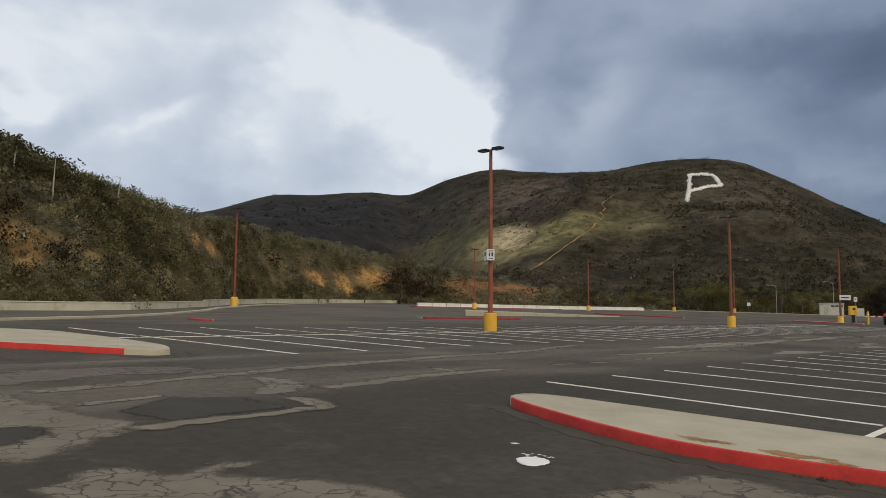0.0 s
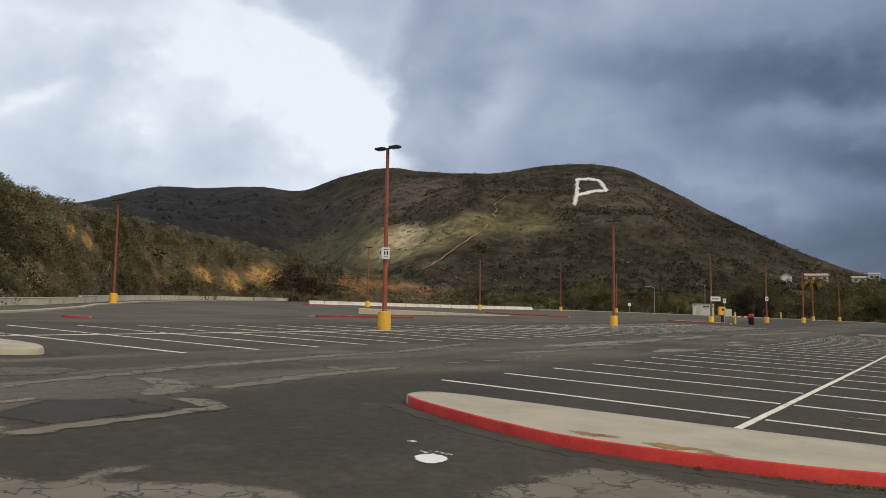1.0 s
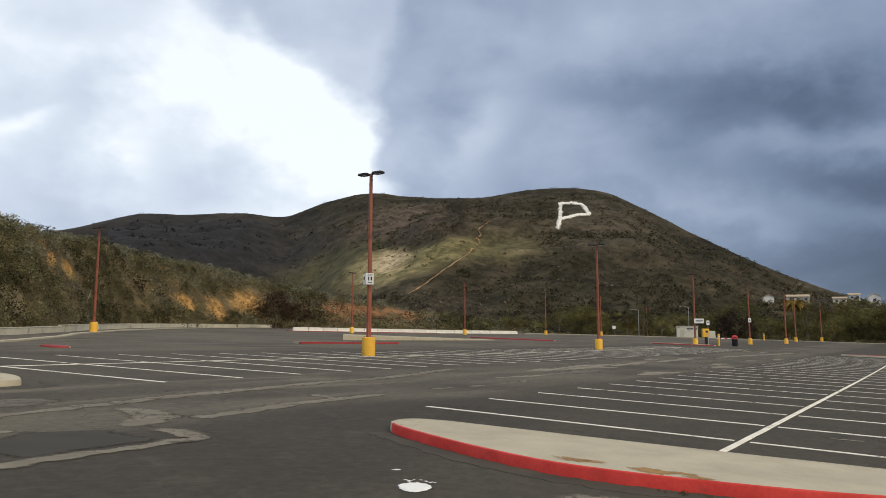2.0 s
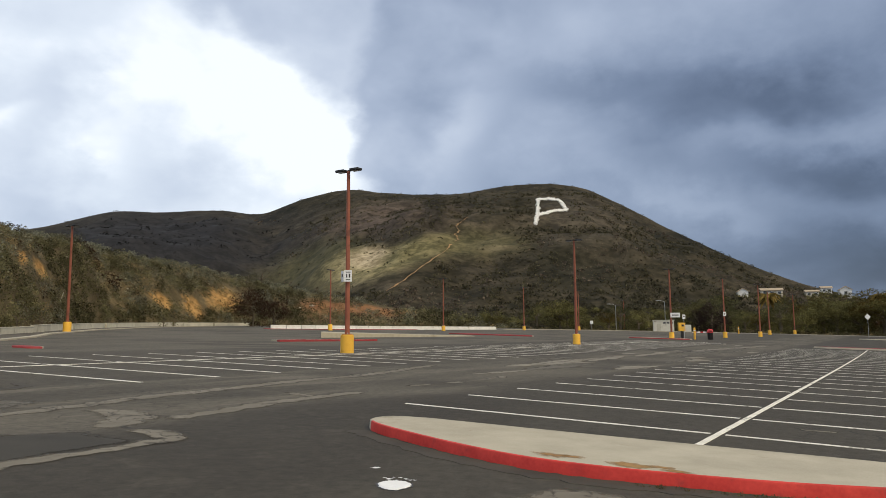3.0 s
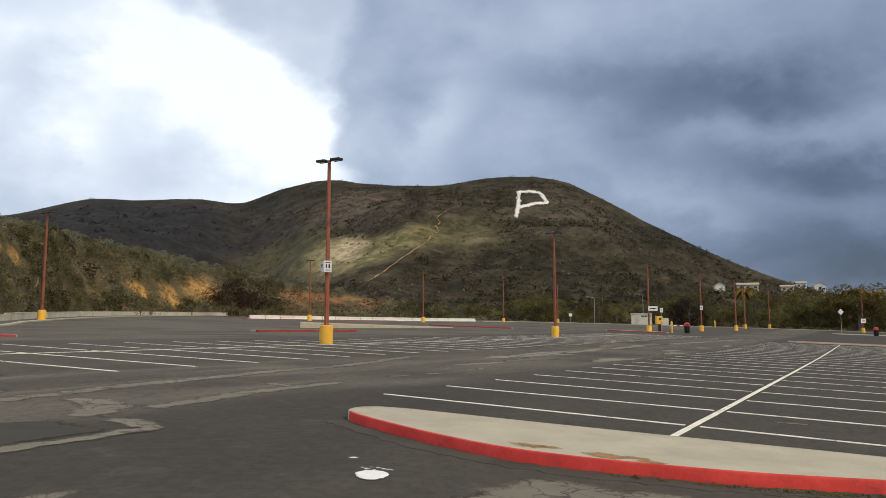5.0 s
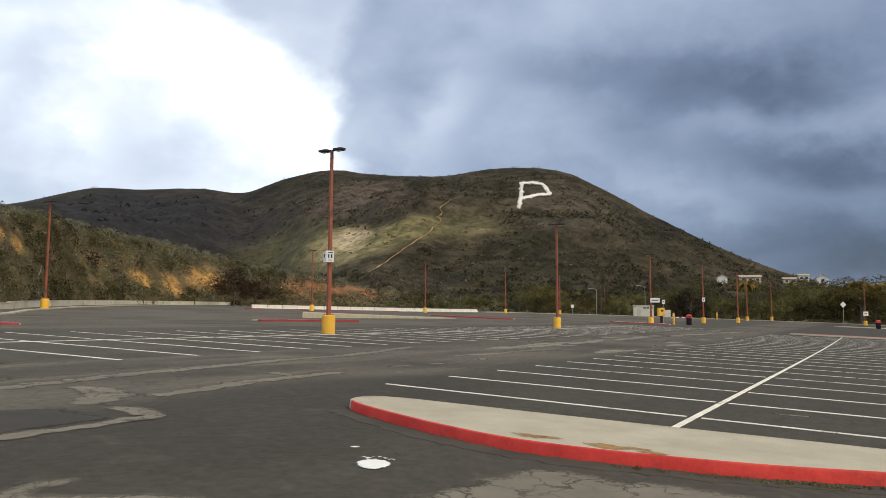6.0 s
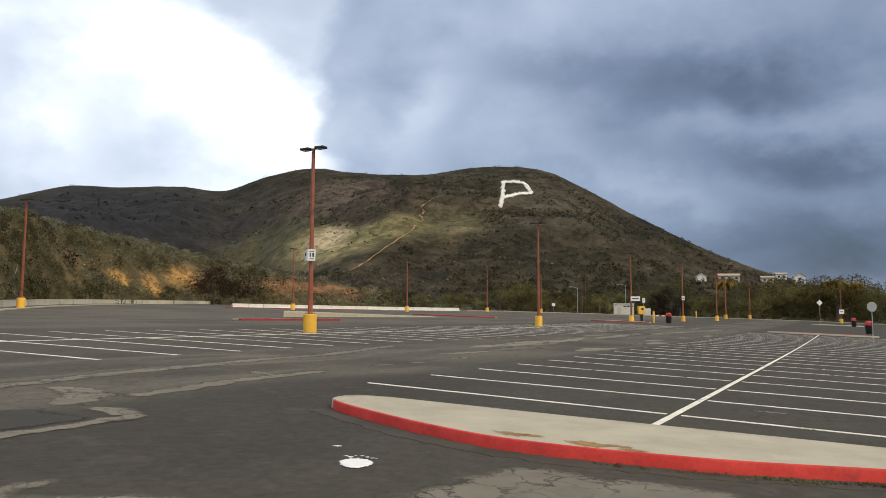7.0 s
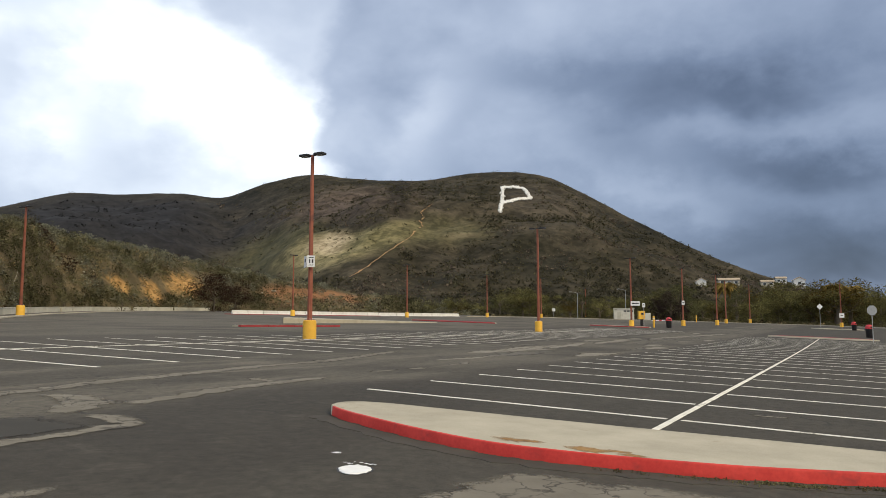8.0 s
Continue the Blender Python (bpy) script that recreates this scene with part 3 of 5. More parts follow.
def tube(points, radii, sides=8, bm=None):
    """A limb through points with a radius at each."""
    bm = bm or bmesh.new()
    loops = []
    for k, p in enumerate(points):
        p = Vector(p)
        d = Vector(points[min(k + 1, len(points) - 1)]) - Vector(points[max(k - 1, 0)])
        q = d.to_track_quat("Z", "Y")
        loops.append([bm.verts.new(p + q @ Vector((radii[k] * math.cos(2 * math.pi * j / sides), radii[k] * math.sin(2 * math.pi * j / sides), 0))) for j in range(sides)])
    for a, b in zip(loops, loops[1:]):
        for j in range(sides):
            bm.faces.new((a[j], a[(j + 1) % sides], b[(j + 1) % sides], b[j]))
    bm.faces.new(list(reversed(loops[0])))
    bm.faces.new(loops[-1])
    return bm


def leaf_cloud(centres, sizes, per, spread, leaf, rng, flat=0.8):
    """Many small leaf-clump triangles about the centres, as arrays of corners."""
    n_c = len(centres)
    c = np.repeat(np.asarray(centres, float), per, axis=0)
    s = np.repeat(np.asarray(sizes, float), per)[:, None]
    d = rng.normal(size=(n_c * per, 3))
    d /= np.linalg.norm(d, axis=1)[:, None]
    d *= rng.uniform(0.35, 1.0, (n_c * per, 1)) ** 0.6
    d[:, 2] = d[:, 2] * flat
    mid_ = c + d * s * spread
    a = rng.normal(size=(n_c * per, 3))
    b = rng.normal(size=(n_c * per, 3))
    a /= np.linalg.norm(a, axis=1)[:, None]
    b /= np.linalg.norm(b, axis=1)[:, None]
    w = s * leaf * rng.uniform(0.6, 1.4, (n_c * per, 1))
    quad = np.stack([mid_ - a * w - b * w * 0.6, mid_ + a * w - b * w * 0.6, mid_ + a * w * 0.7 + b * w * 0.6, mid_ - a * w * 0.7 + b * w * 0.7], 1)
    return quad.reshape(-1, 3)


def quads_mesh(name, corners, mat):
    count = len(corners) // 4
    me = bpy.data.meshes.new(name)
    me.vertices.add(count * 4)
    me.vertices.foreach_set("co", np.asarray(corners, np.float32).ravel())
    me.loops.add(count * 4)
    me.loops.foreach_set("vertex_index", np.arange(count * 4, dtype=np.int32))
    me.polygons.add(count)
    me.polygons.foreach_set("loop_start", np.arange(0, count * 4, 4, dtype=np.int32))
    me.update(calc_edges=True)
    me.materials.append(mat)
    return me


# ---------------------------------------------------------------- markings and wear on the asphalt


THIN = set()  # names of worn skins that thin out towards their rim


def rim_mask(me, values):
    """How far in from the worn edge each point lies, 0 to 1."""
    me.attributes.new("inward", "FLOAT", "POINT").data.foreach_set("value", np.asarray(values, np.float32))


def ribbon(name, path, width, mat, lift, ragged=0.15, step=0.4, seed=0, label="", parent=None, ends=1.0):
    """A thin strip that lies on the ground along a path, with uneven edges; paint has a rim 3 mm high, a worn strip thins out."""
    rng = random.Random(seed)
    thin = mat.name in THIN
    pts = []
    for (x0, y0), (x1, y1) in zip(path, path[1:]):
        count = max(1, int(math.hypot(x1 - x0, y1 - y0) / step))
        pts += [(x0 + (x1 - x0) * k / count, y0 + (y1 - y0) * k / count) for k in range(count)]
    pts.append(path[-1])
    verts, faces, inward = [], [], []
    for k, (x, y) in enumerate(pts):
        xa, ya = pts[max(k - 1, 0)]
        xb, yb = pts[min(k + 1, len(pts) - 1)]
        h = math.hypot(xb - xa, yb - ya)
        nx, ny = -(yb - ya) / h, (xb - xa) / h
        w = width * (ends + (1 - ends) * math.sin(math.pi * min(max(k / (len(pts) - 1), 0.03), 0.97)))
        lw, rw = (w / 2 * (1 + ragged * rng.uniform(-1, 1)) for _ in range(2))
        rim_drop = 0.006 if lift < 0.05 else lift
        rows = ((lw * 1.3, 0), (lw * 0.5, 0), (-rw * 0.5, 0), (-rw * 1.3, 0)) if thin else ((lw + 0.004, rim_drop), (lw, 0), (-rw, 0), (-rw - 0.004, rim_drop))
        end = 0.0 if k in (0, len(pts) - 1) else 1.0
        inward += [0.0, end, end, 0.0]
        for off, drop in rows:
            px, py = x + nx * off, y + ny * off
            verts.append((px, py, ground_z(px, py) + lift + 0.004 - drop * 1.6))
    for k in range(len(pts) - 1):
        for j in range(3):
            a = 4 * k + j
            faces.append((a, a + 4, a + 5, a + 1))
    me = mesh_of(name, verts, faces, mat, False)
    if thin:
        rim_mask(me, inward)
    ob = new(name, me)
    ob.parent = parent or GROUND
    if label:
        ob["label"] = label
    return ob


def inside(x, y, outline):
    """The distance in from an outline, negative outside it."""
    near, odd = 1e9, False
    for (x0, y0), (x1, y1) in zip(outline, outline[1:] + outline[:1]):
        dx, dy = x1 - x0, y1 - y0
        t = min(1.0, max(0.0, ((x - x0) * dx + (y - y0) * dy) / (dx * dx + dy * dy)))
        near = min(near, math.hypot(x - x0 - t * dx, y - y0 - t * dy))
        if (y0 > y) != (y1 > y) and x < x0 + (y - y0) * dx / dy:
            odd = not odd
    return near if odd else -near


def patch(name, outline, mat, lift, ragged=0.1, seed=0, label="", cell=0.11, fade=0.32):
    """A flat repair or worn place on the ground that thins out raggedly towards its outline."""
    xs = np.arange(min(p[0] for p in outline) - 0.3, max(p[0] for p in outline) + 0.3, cell)
    ys = np.arange(min(p[1] for p in outline) - 0.3, max(p[1] for p in outline) + 0.3, cell)
    index, verts, inward = {}, [], []
    for i, x in enumerate(xs):
        for j, y in enumerate(ys):
            sway = Vector((x, y, seed * 1.7))
            d = inside(x, y, outline) + ragged * 1.6 * noise.noise(sway * 1.9) + ragged * 0.9 * noise.noise(sway * 5.0)
            if d > -1.5 * cell:
                index[i, j] = len(verts)
                verts.append((x, y, ground_z(x, y) + lift + 0.003))
                inward.append(min(1.0, max(0.0, d / fade)))
    faces = [(index[i, j], index[i + 1, j], index[i + 1, j + 1], index[i, j + 1]) for i, j in index
             if (i + 1, j) in index and (i, j + 1) in index and (i + 1, j + 1) in index]
    me = mesh_of(name, verts, faces, mat, False)
    rim_mask(me, inward)
    ob = new(name, me)
    ob.parent = GROUND
    if label:
        ob["label"] = label
    return ob


def worn_material(name, low, high, hole, amount, scale, crazed=False, thin=False):
    """Worn skin that lets the asphalt below show through in flecks."""
    m = bpy.data.materials.new(name)
    m.use_nodes = True
    k = Nodes(m.node_tree)
    where = k.add("ShaderNodeNewGeometry").outputs["Position"]
    a, b = k.noise(where, scale, 6.0, 0.7), k.noise(where, scale * 9, 4.0, 0.7)
    col = k.ramp(k.noise(where, 1.4, 5.0), [(0.3, low), (0.7, high)])
    gone = k.smooth(k.math("ADD", k.math("MULTIPLY", a, 0.6), k.math("MULTIPLY", b, 0.4)), amount, amount + 0.10)
    if thin:
        THIN.add(m.name)
        left = k.add("ShaderNodeAttribute")
        left.attribute_name = "inward"
        fleck = k.math("ADD", k.math("MULTIPLY", a, 0.55), k.math("MULTIPLY", b, 0.45))
        broad = k.math("MULTIPLY", k.math("SUBTRACT", k.noise(where, 0.9, 5.0, 0.6), 0.5), 0.5)
        fleck = k.math("ADD", fleck, broad)
        gone = k.smooth(k.math("SUBTRACT", fleck, k.math("MULTIPLY", left.outputs["Fac"], amount)), 0.28 - amount * 0.35, 0.68 - amount * 0.35)
    else:
        col = k.mix(gone, col, hole)
    if crazed:
        cell = k.tree.nodes.new("ShaderNodeTexVoronoi")
        cell.feature = "DISTANCE_TO_EDGE"
        shift = k.tree.nodes.new("ShaderNodeVectorMath")
        shift.operation = "ADD"
        k.put(shift.inputs[0], where)
        k.put(shift.inputs[1], k.scaled(k.add("ShaderNodeTexNoise", Vector=where, Scale=3.0, Detail=6.0).outputs[1], (0.8, 0.8, 0.0)))
        k.put(cell.inputs["Vector"], shift.outputs[0])
        cell.inputs["Scale"].default_value = 2.5
        split_ = k.math("MULTIPLY", k.math("SUBTRACT", 1.0, k.smooth(cell.outputs[0], 0.0, 0.06)), k.smooth(k.noise(where, 0.7, 3.0), 0.40, 0.54))
        col = k.mix(k.math("MULTIPLY", split_, 0.85), col, (0.030, 0.026, 0.021))
        b = k.math("SUBTRACT", b, split_)
    bump = k.add("ShaderNodeBump", Strength=0.4, Distance=0.006, Height=b)
    shade = k.add("ShaderNodeBsdfPrincipled", **{"Base Color": col, "Roughness": 0.85, "Normal": bump.outputs[0], "Specular IOR Level": 0.25})
    skin = shade.outputs[0]
    if thin:
        open_ = k.tree.nodes.new("ShaderNodeMixShader")
        k.put(open_.inputs[0], gone)
        k.tree.links.new(skin, open_.inputs[1])
        k.tree.links.new(k.add("ShaderNodeBsdfTransparent").outputs[0], open_.inputs[2])
        skin = open_.outputs[0]
    k.tree.links.new(skin, k.add("ShaderNodeOutputMaterial").inputs[0])
    return m


LINE_PAINT = worn_material("worn_white_line_paint", (0.66, 0.63, 0.55), (0.82, 0.79, 0.71), (0.12, 0.105, 0.082), 0.54, 2.0)
OLD_PAINT = worn_material("faded_line_paint", (0.56, 0.53, 0.46), (0.76, 0.72, 0.64), (0.075, 0.066, 0.052), 0.515, 1.1)
WORN = worn_material("bleached_asphalt", (0.140, 0.124, 0.096), (0.205, 0.184, 0.146), (0.070, 0.061, 0.048), 0.50, 2.4, True, True)
WORN_DIM = worn_material("greyed_asphalt", (0.105, 0.095, 0.077), (0.15, 0.135, 0.11), (0.060, 0.052, 0.041), 0.36, 1.8, True, True)
RUSTY_STAIN = worn_material("rust_stain", (0.28, 0.145, 0.050), (0.36, 0.22, 0.09), (0.45, 0.41, 0.32), 0.24, 7.0, False, True)
SEAL = worn_material("dark_sealed_asphalt", (0.041, 0.037, 0.030), (0.055, 0.049, 0.039), (0.062, 0.056, 0.045), 0.60, 1.1, False, True)
WORN_DRIVE = worn_material("polished_drive_asphalt", (0.17, 0.152, 0.120), (0.25, 0.225, 0.18), (0.080, 0.070, 0.055), 0.36, 1.5, False, True)
GUTTER = worn_material("gutter_dirt", (0.045, 0.040, 0.033), (0.075, 0.066, 0.052), (0.05, 0.048, 0.045), 0.6, 2.5)

# stalls of the row on one side of the drive and of the row across it
ribbon("row_line", [lot(10.9, -2.68), lot(83.5, -2.68)], 0.105, LINE_PAINT, 0.006, 0.06, 0.5, 1)
for k in range(26):
    u = 13.0 + 2.69 * k
    ribbon("parking_line", [lot(u - 0.05, -9.0), lot(u, -2.80)], 0.09, LINE_PAINT if k < 3 else OLD_PAINT, 0.004, 0.18, 0.35, 10 + k)
    ribbon("parking_line", [lot(u, -2.56), lot(u + 0.05, 3.6)], 0.09, LINE_PAINT if k < 3 else OLD_PAINT, 0.004, 0.18, 0.35, 40 + k)
ribbon("row_line", [lot(9.2, -23.4), lot(30, -24.3), lot(92, -25.2)], 0.13, OLD_PAINT, 0.006, 0.12, 0.5, 2)
for k in range(31):
    u = 11.95 + 2.68 * k
    ribbon("parking_line", [lot(u - 0.86, -24.2), lot(u, -max(16.48, min(17.6, 16.48 + 0.23 * k)))], 0.11, LINE_PAINT if k < 4 else OLD_PAINT, 0.004, 0.18, 0.35, 80 + k)
    ribbon("parking_line", [lot(u - 1.45, -28.9), lot(u - 0.89, -24.4)], 0.10, LINE_PAINT if k < 2 else OLD_PAINT, 0.004, 0.2, 0.35, 120 + k)

# seams, scraped strips and repairs
ribbon("seam", [(-2.80, 17.95), (-3.77, 16.1), (-4.42, 14.4), (-4.95, 12.6), (-5.20, 12.1)], 0.50, WORN, 0.005, 0.5, 0.25, 201, ends=0.6)
patch("worn_patch", [(-7.0, 12.9), (-6.5, 13.1), (-5.3, 12.4), (-5.25, 11.4), (-5.5, 10.7), (-6.0, 10.95), (-6.2, 11.9)], WORN, 0.004, 0.12, 202, fade=0.2)
ribbon("seam", [(-5.25, 10.75), (-4.75, 10.65), (-4.28, 10.2), (-4.78, 9.06), (-5.37, 7.9), (-5.57, 7.4)], 0.34, WORN, 0.006, 0.45, 0.2, 203)
ribbon("seam", [(-8.7, 9.2), (-8.27, 10.43), (-7.89, 11.94), (-7.45, 13.5), (-6.95, 15.3), (-5.6, 18.9), (-5.0, 20.7), (-4.2, 22.2), (-3.4, 24.5), (-1.95, 30.0)], 0.44, WORN, 0.004, 0.5, 0.3, 204)
ribbon("seam", [(-3.6, 16.3), (-4.0, 16.7), (-4.6, 17.1)], 0.30, WORN, 0.004, 0.5, 0.2, 205)
ribbon("seam", [(-7.37, 8.54), (-7.12, 9.2), (-6.87, 10.1)], 0.22, WORN, 0.004, 0.5, 0.2, 206)
for q, (a, b, w) in enumerate((((-2.0, 19.9), (-1.3, 21.0), 0.34), ((-1.1, 21.3), (-0.5, 22.2), 0.32), ((0.2, 23.5), (0.9, 25.1), 0.30), ((-0.4, 25.4), (2.0, 29.0), 0.45),
                              ((2.6, 32.6), (5.4, 39.0), 0.8), ((5.5, 38.0), (9.0, 46.5), 0.9), ((9.5, 46.0), (16.0, 60.0), 1.1), ((17.0, 60.0), (31.5, 82.0), 1.2))):
    ribbon("worn_strip", [a, ((a[0] + b[0]) / 2 + 0.1, (a[1] + b[1]) / 2), b], w, WORN if q < 3 else WORN_DRIVE, 0.004, 0.6, 0.25, 210 + q, ends=0.4)
for q in range(26):
    rng = random.Random(800 + q)
    u, w = rng.uniform(24, 88), rng.uniform(-16.6, -9.8)
    span = rng.uniform(2, 9)
    ribbon("worn_strip", [lot(u, w), lot(u + span / 2, w + rng.uniform(-0.3, 0.3)), lot(u + span, w + rng.uniform(-0.4, 0.4))], rng.uniform(0.3, 1.1), WORN_DRIVE if q % 2 else WORN_DIM, 0.002 + 0.0002 * q,
           0.6, 0.4, 830 + q, ends=0.25)
patch("worn_patch", [(-11.0, 8.4), (-9.0, 9.0), (-8.7, 9.05), (-7.9, 8.55), (-7.35, 8.6), (-6.6, 8.3), (-5.6, 8.0), (-5.5, 7.6), (-5.35, 6.8), (-5.2, 6.4), (-5.1, 6.0), (-5.25, 5.7), (-6.6, 5.4), (-8.6, 6.4)], WORN, 0.003, 0.14, 230)
patch("sealed_patch", [(-7.6, 6.5), (-6.8, 7.1), (-6.35, 7.3), (-5.9, 6.6), (-6.1, 6.15), (-6.9, 6.0)], SEAL, 0.005, 0.10, 231)
patch("worn_patch", [(-4.85, 5.85), (-4.4, 6.0), (-3.95, 6.05), (-3.9, 6.35), (-3.4, 6.9), (-3.45, 6.45), (-3.5, 6.2), (-3.0, 6.32), (-2.4, 6.4), (-1.9, 6.35), (-1.5, 6.0), (-1.8, 5.3), (-3.2, 4.6), (-4.6, 5.0)], WORN, 0.004, 0.10, 232)
patch("worn_patch", [(-0.46, 6.6), (0.18, 7.45), (0.69, 8.1), (1.02, 8.05), (1.7, 7.75), (2.4, 7.5), (2.75, 7.15), (3.1, 6.3), (1.4, 5.6), (-0.1, 5.9)], WORN, 0.004, 0.10, 233)
patch("sealed_patch", [(-6.65, 8.4), (-6.83, 10.05), (-5.85, 10.5), (-4.6, 10.0), (-4.9, 9.2), (-5.5, 8.1)], SEAL, 0.003, 0.08, 234)
patch("worn_patch", [(-12.5, 9.9), (-11.1, 11.1), (-10.4, 12.8), (-9.2, 13.8), (-8.15, 13.9), (-8.3, 12.6), (-9.2, 11.2), (-9.45, 9.5), (-10.8, 8.8)], WORN_DIM, 0.003, 0.14, 236)
patch("worn_patch", [(5.7, 13.75), (6.3, 13.5), (6.2, 13.3), (5.65, 13.5)], WORN, 0.004, 0.03, 237, "small faded pale paint mark", cell=0.05, fade=0.06)

# ---------------------------------------------------------------- kerbed islands


def kerbed_island(label, front, back_edge, painted, paint=RED, top=CONCRETE, height=0.15, name="traffic_island"):
    """A raised island: front and back are rows of (u, w) from the one tip to the other; painted is the stretch of w whose front kerb is red."""
    def fine_path(pts, step=0.2):
        run = [0.0]
        for p, q_ in zip(pts, pts[1:]):
            run.append(run[-1] + math.dist(p, q_))
        fu, fw = curve_of(list(zip(run, (p[0] for p in pts)))), curve_of(list(zip(run, (p[1] for p in pts))))
        count = max(10, int(run[-1] / step))
        return [(fu(run[-1] * k / count), fw(run[-1] * k / count)) for k in range(count + 1)]
    f, b = fine_path(front), fine_path(back_edge)
    ring = [lot(*p) for p in f] + [lot(*p) for p in reversed(b)]
    ring_w = [p[1] for p in f] + [p[1] for p in reversed(b)]
    clean = [k for k in range(len(ring)) if math.dist(ring[k], ring[k - 1]) > 0.02]
    ring, ring_w, is_front = [ring[k] for k in clean], [ring_w[k] for k in clean], [k < len(f) for k in clean]
    size = len(ring)
    cx, cy = sum(p[0] for p in ring) / size, sum(p[1] for p in ring) / size
    owner = thing(name, label, "traffic island", on_ground(cx, cy), "kerbed islands")
    area = sum(ring[k - 1][0] * ring[k][1] - ring[k][0] * ring[k - 1][1] for k in range(size))
    sign = 1 if area > 0 else -1
    oz = ground_z(cx, cy)
    rows = []
    for k in range(size):
        (xa, ya), (xb, yb) = ring[k - 1], ring[(k + 1) % size]
        h = math.hypot(xb - xa, yb - ya) or 1
        nx, ny = sign * (yb - ya) / h, -sign * (xb - xa) / h
        x, y = ring[k]
        g = ground_z(x, y)
        chip = 0.006 * noise.noise(Vector((x * 3, y * 3, 0)))
        col = []
        for off, z in ((0.0, -0.05), (-0.012 + chip, height - 0.03), (-0.022 + chip, height - 0.008), (-0.045, height), (-0.12, height + 0.002)):
            px, py = x + nx * off, y + ny * off
            col.append((px - cx, py - cy, g + z - oz))
        rows.append(col)
    runs = {"painted": [], "plain": []}
    for k in range(size):
        j = (k + 1) % size
        wmid = (ring_w[k] + ring_w[j]) / 2
        runs["painted" if is_front[k] and is_front[j] and painted[0] <= wmid <= painted[1] else "plain"].append((k, j))
    for kind_, quads in runs.items():
        if not quads:
            continue
        bm = bmesh.new()
        cache = {}

        def vert(k, j):
            if (k, j) not in cache:
                cache[(k, j)] = bm.verts.new(rows[k][j])
            return cache[(k, j)]
        for k, j in quads:
            for i in range(3 if kind_ == "painted" else 4):
                bm.faces.new((vert(k, i), vert(j, i), vert(j, i + 1), vert(k, i + 1)))
        bmesh.ops.recalc_face_normals(bm, faces=bm.faces)
        part("kerb", bm, paint if kind_ == "painted" else CONCRETE, owner, "red-painted kerb face" if kind_ == "painted" else "bare concrete kerb", True)
    bm = bmesh.new()
    loop = [bm.verts.new(r[3]) for r in rows]
    face = bm.faces.new(loop)
    face.normal_update()
    if face.normal.z < 0:
        face.normal_flip()
    bmesh.ops.triangulate(bm, faces=[face])
    part("slab", bm, top, owner, "stained concrete top")
    return owner


ISLAND = kerbed_island("long concrete traffic island with a red-painted kerb",
                       [(9.95, -7.42), (9.62, -7.40), (9.36, -7.18), (9.10, -6.75), (8.83, -6.14), (8.38, -4.93), (8.13, -3.8), (8.18, -2.9), (8.36, -2.0), (8.62, -1.1), (9.2, 0.2), (9.75, 1.6), (10.3, 2.9), (10.75, 3.5)],
                       [(9.95, -7.42), (10.18, -7.30), (10.33, -6.95), (10.42, -6.0), (10.5, -4.5), (10.65, -2.5), (10.85, -0.5), (10.95, 1.2), (11.0, 2.7), (10.75, 3.5)], (-7.20, 4.0))
kerbed_island("concrete traffic island with red kerb and bare end",
              [(3.6, -25.4), (4.2, -23.2), (5.0, -21.6), (5.83, -20.38), (6.81, -19.03), (7.5, -18.02), (7.95, -17.45), (8.35, -17.22), (8.75, -17.35)],
              [(3.6, -25.4), (4.3, -26.4), (5.8, -26.8), (7.44, -26.3), (8.4, -25.3), (8.9, -23.2), (9.16, -20.6), (9.1, -18.2), (8.75, -17.35)], (-33, -17.72))
ribbon("gutter", [lot(7.5, -17.3), lot(8.1, -16.85), lot(8.75, -16.75), lot(9.4, -17.2), lot(9.6, -17.9)], 0.30, GUTTER, 0.005, 0.35, 0.15, 702)


def far_island(label, u, w0, w1, deep, painted=True, bend=0.6, paint=RED_OLD, top=CONCRETE, height=0.15, bare=0.2):
    mid_w = (w0 + w1) / 2
    span = w1 - w0
    front = [(u + bend, w0), (u + 0.12 * bend, w0 + 0.12 * span), (u, mid_w), (u + 0.12 * bend, w1 - 0.12 * span), (u + bend, w1)]
    rear = [(u + bend, w0), (u + deep * 0.9, w0 + 0.12 * span), (u + deep, mid_w), (u + deep * 0.9, w1 - 0.12 * span), (u + bend, w1)]
    return kerbed_island(label, front, rear, (w0 + bare, w1 - bare) if painted else (99, 100), paint, top, height)


far_island("narrow island with pale kerb and faded red top", 85.0, -7.6, 2.7, 2.4, False, top=RED_OLD)
far_island("low island with a faded red top far across the lot", 92.5, -57.0, -43.0, 2.6, top=RED_OLD)
far_island("low island with a faded red kerb by the gate arm", 104.5, -33.5, -24.5, 2.0)
far_island("small faded red kerb near the concrete wall", 19.0, -36.6, -34.6, 0.9, top=RED_OLD, height=0.09, bare=-0.5)
far_island("low kerbed island by the red-topped bins", 99.0, 8.0, 20.0, 1.6, False, top=RED_OLD)
far_island("narrow pale kerbed strip near the far bins", 150.5, -6.0, 2.5, 1.2, False)


# ---------------------------------------------------------------- light poles


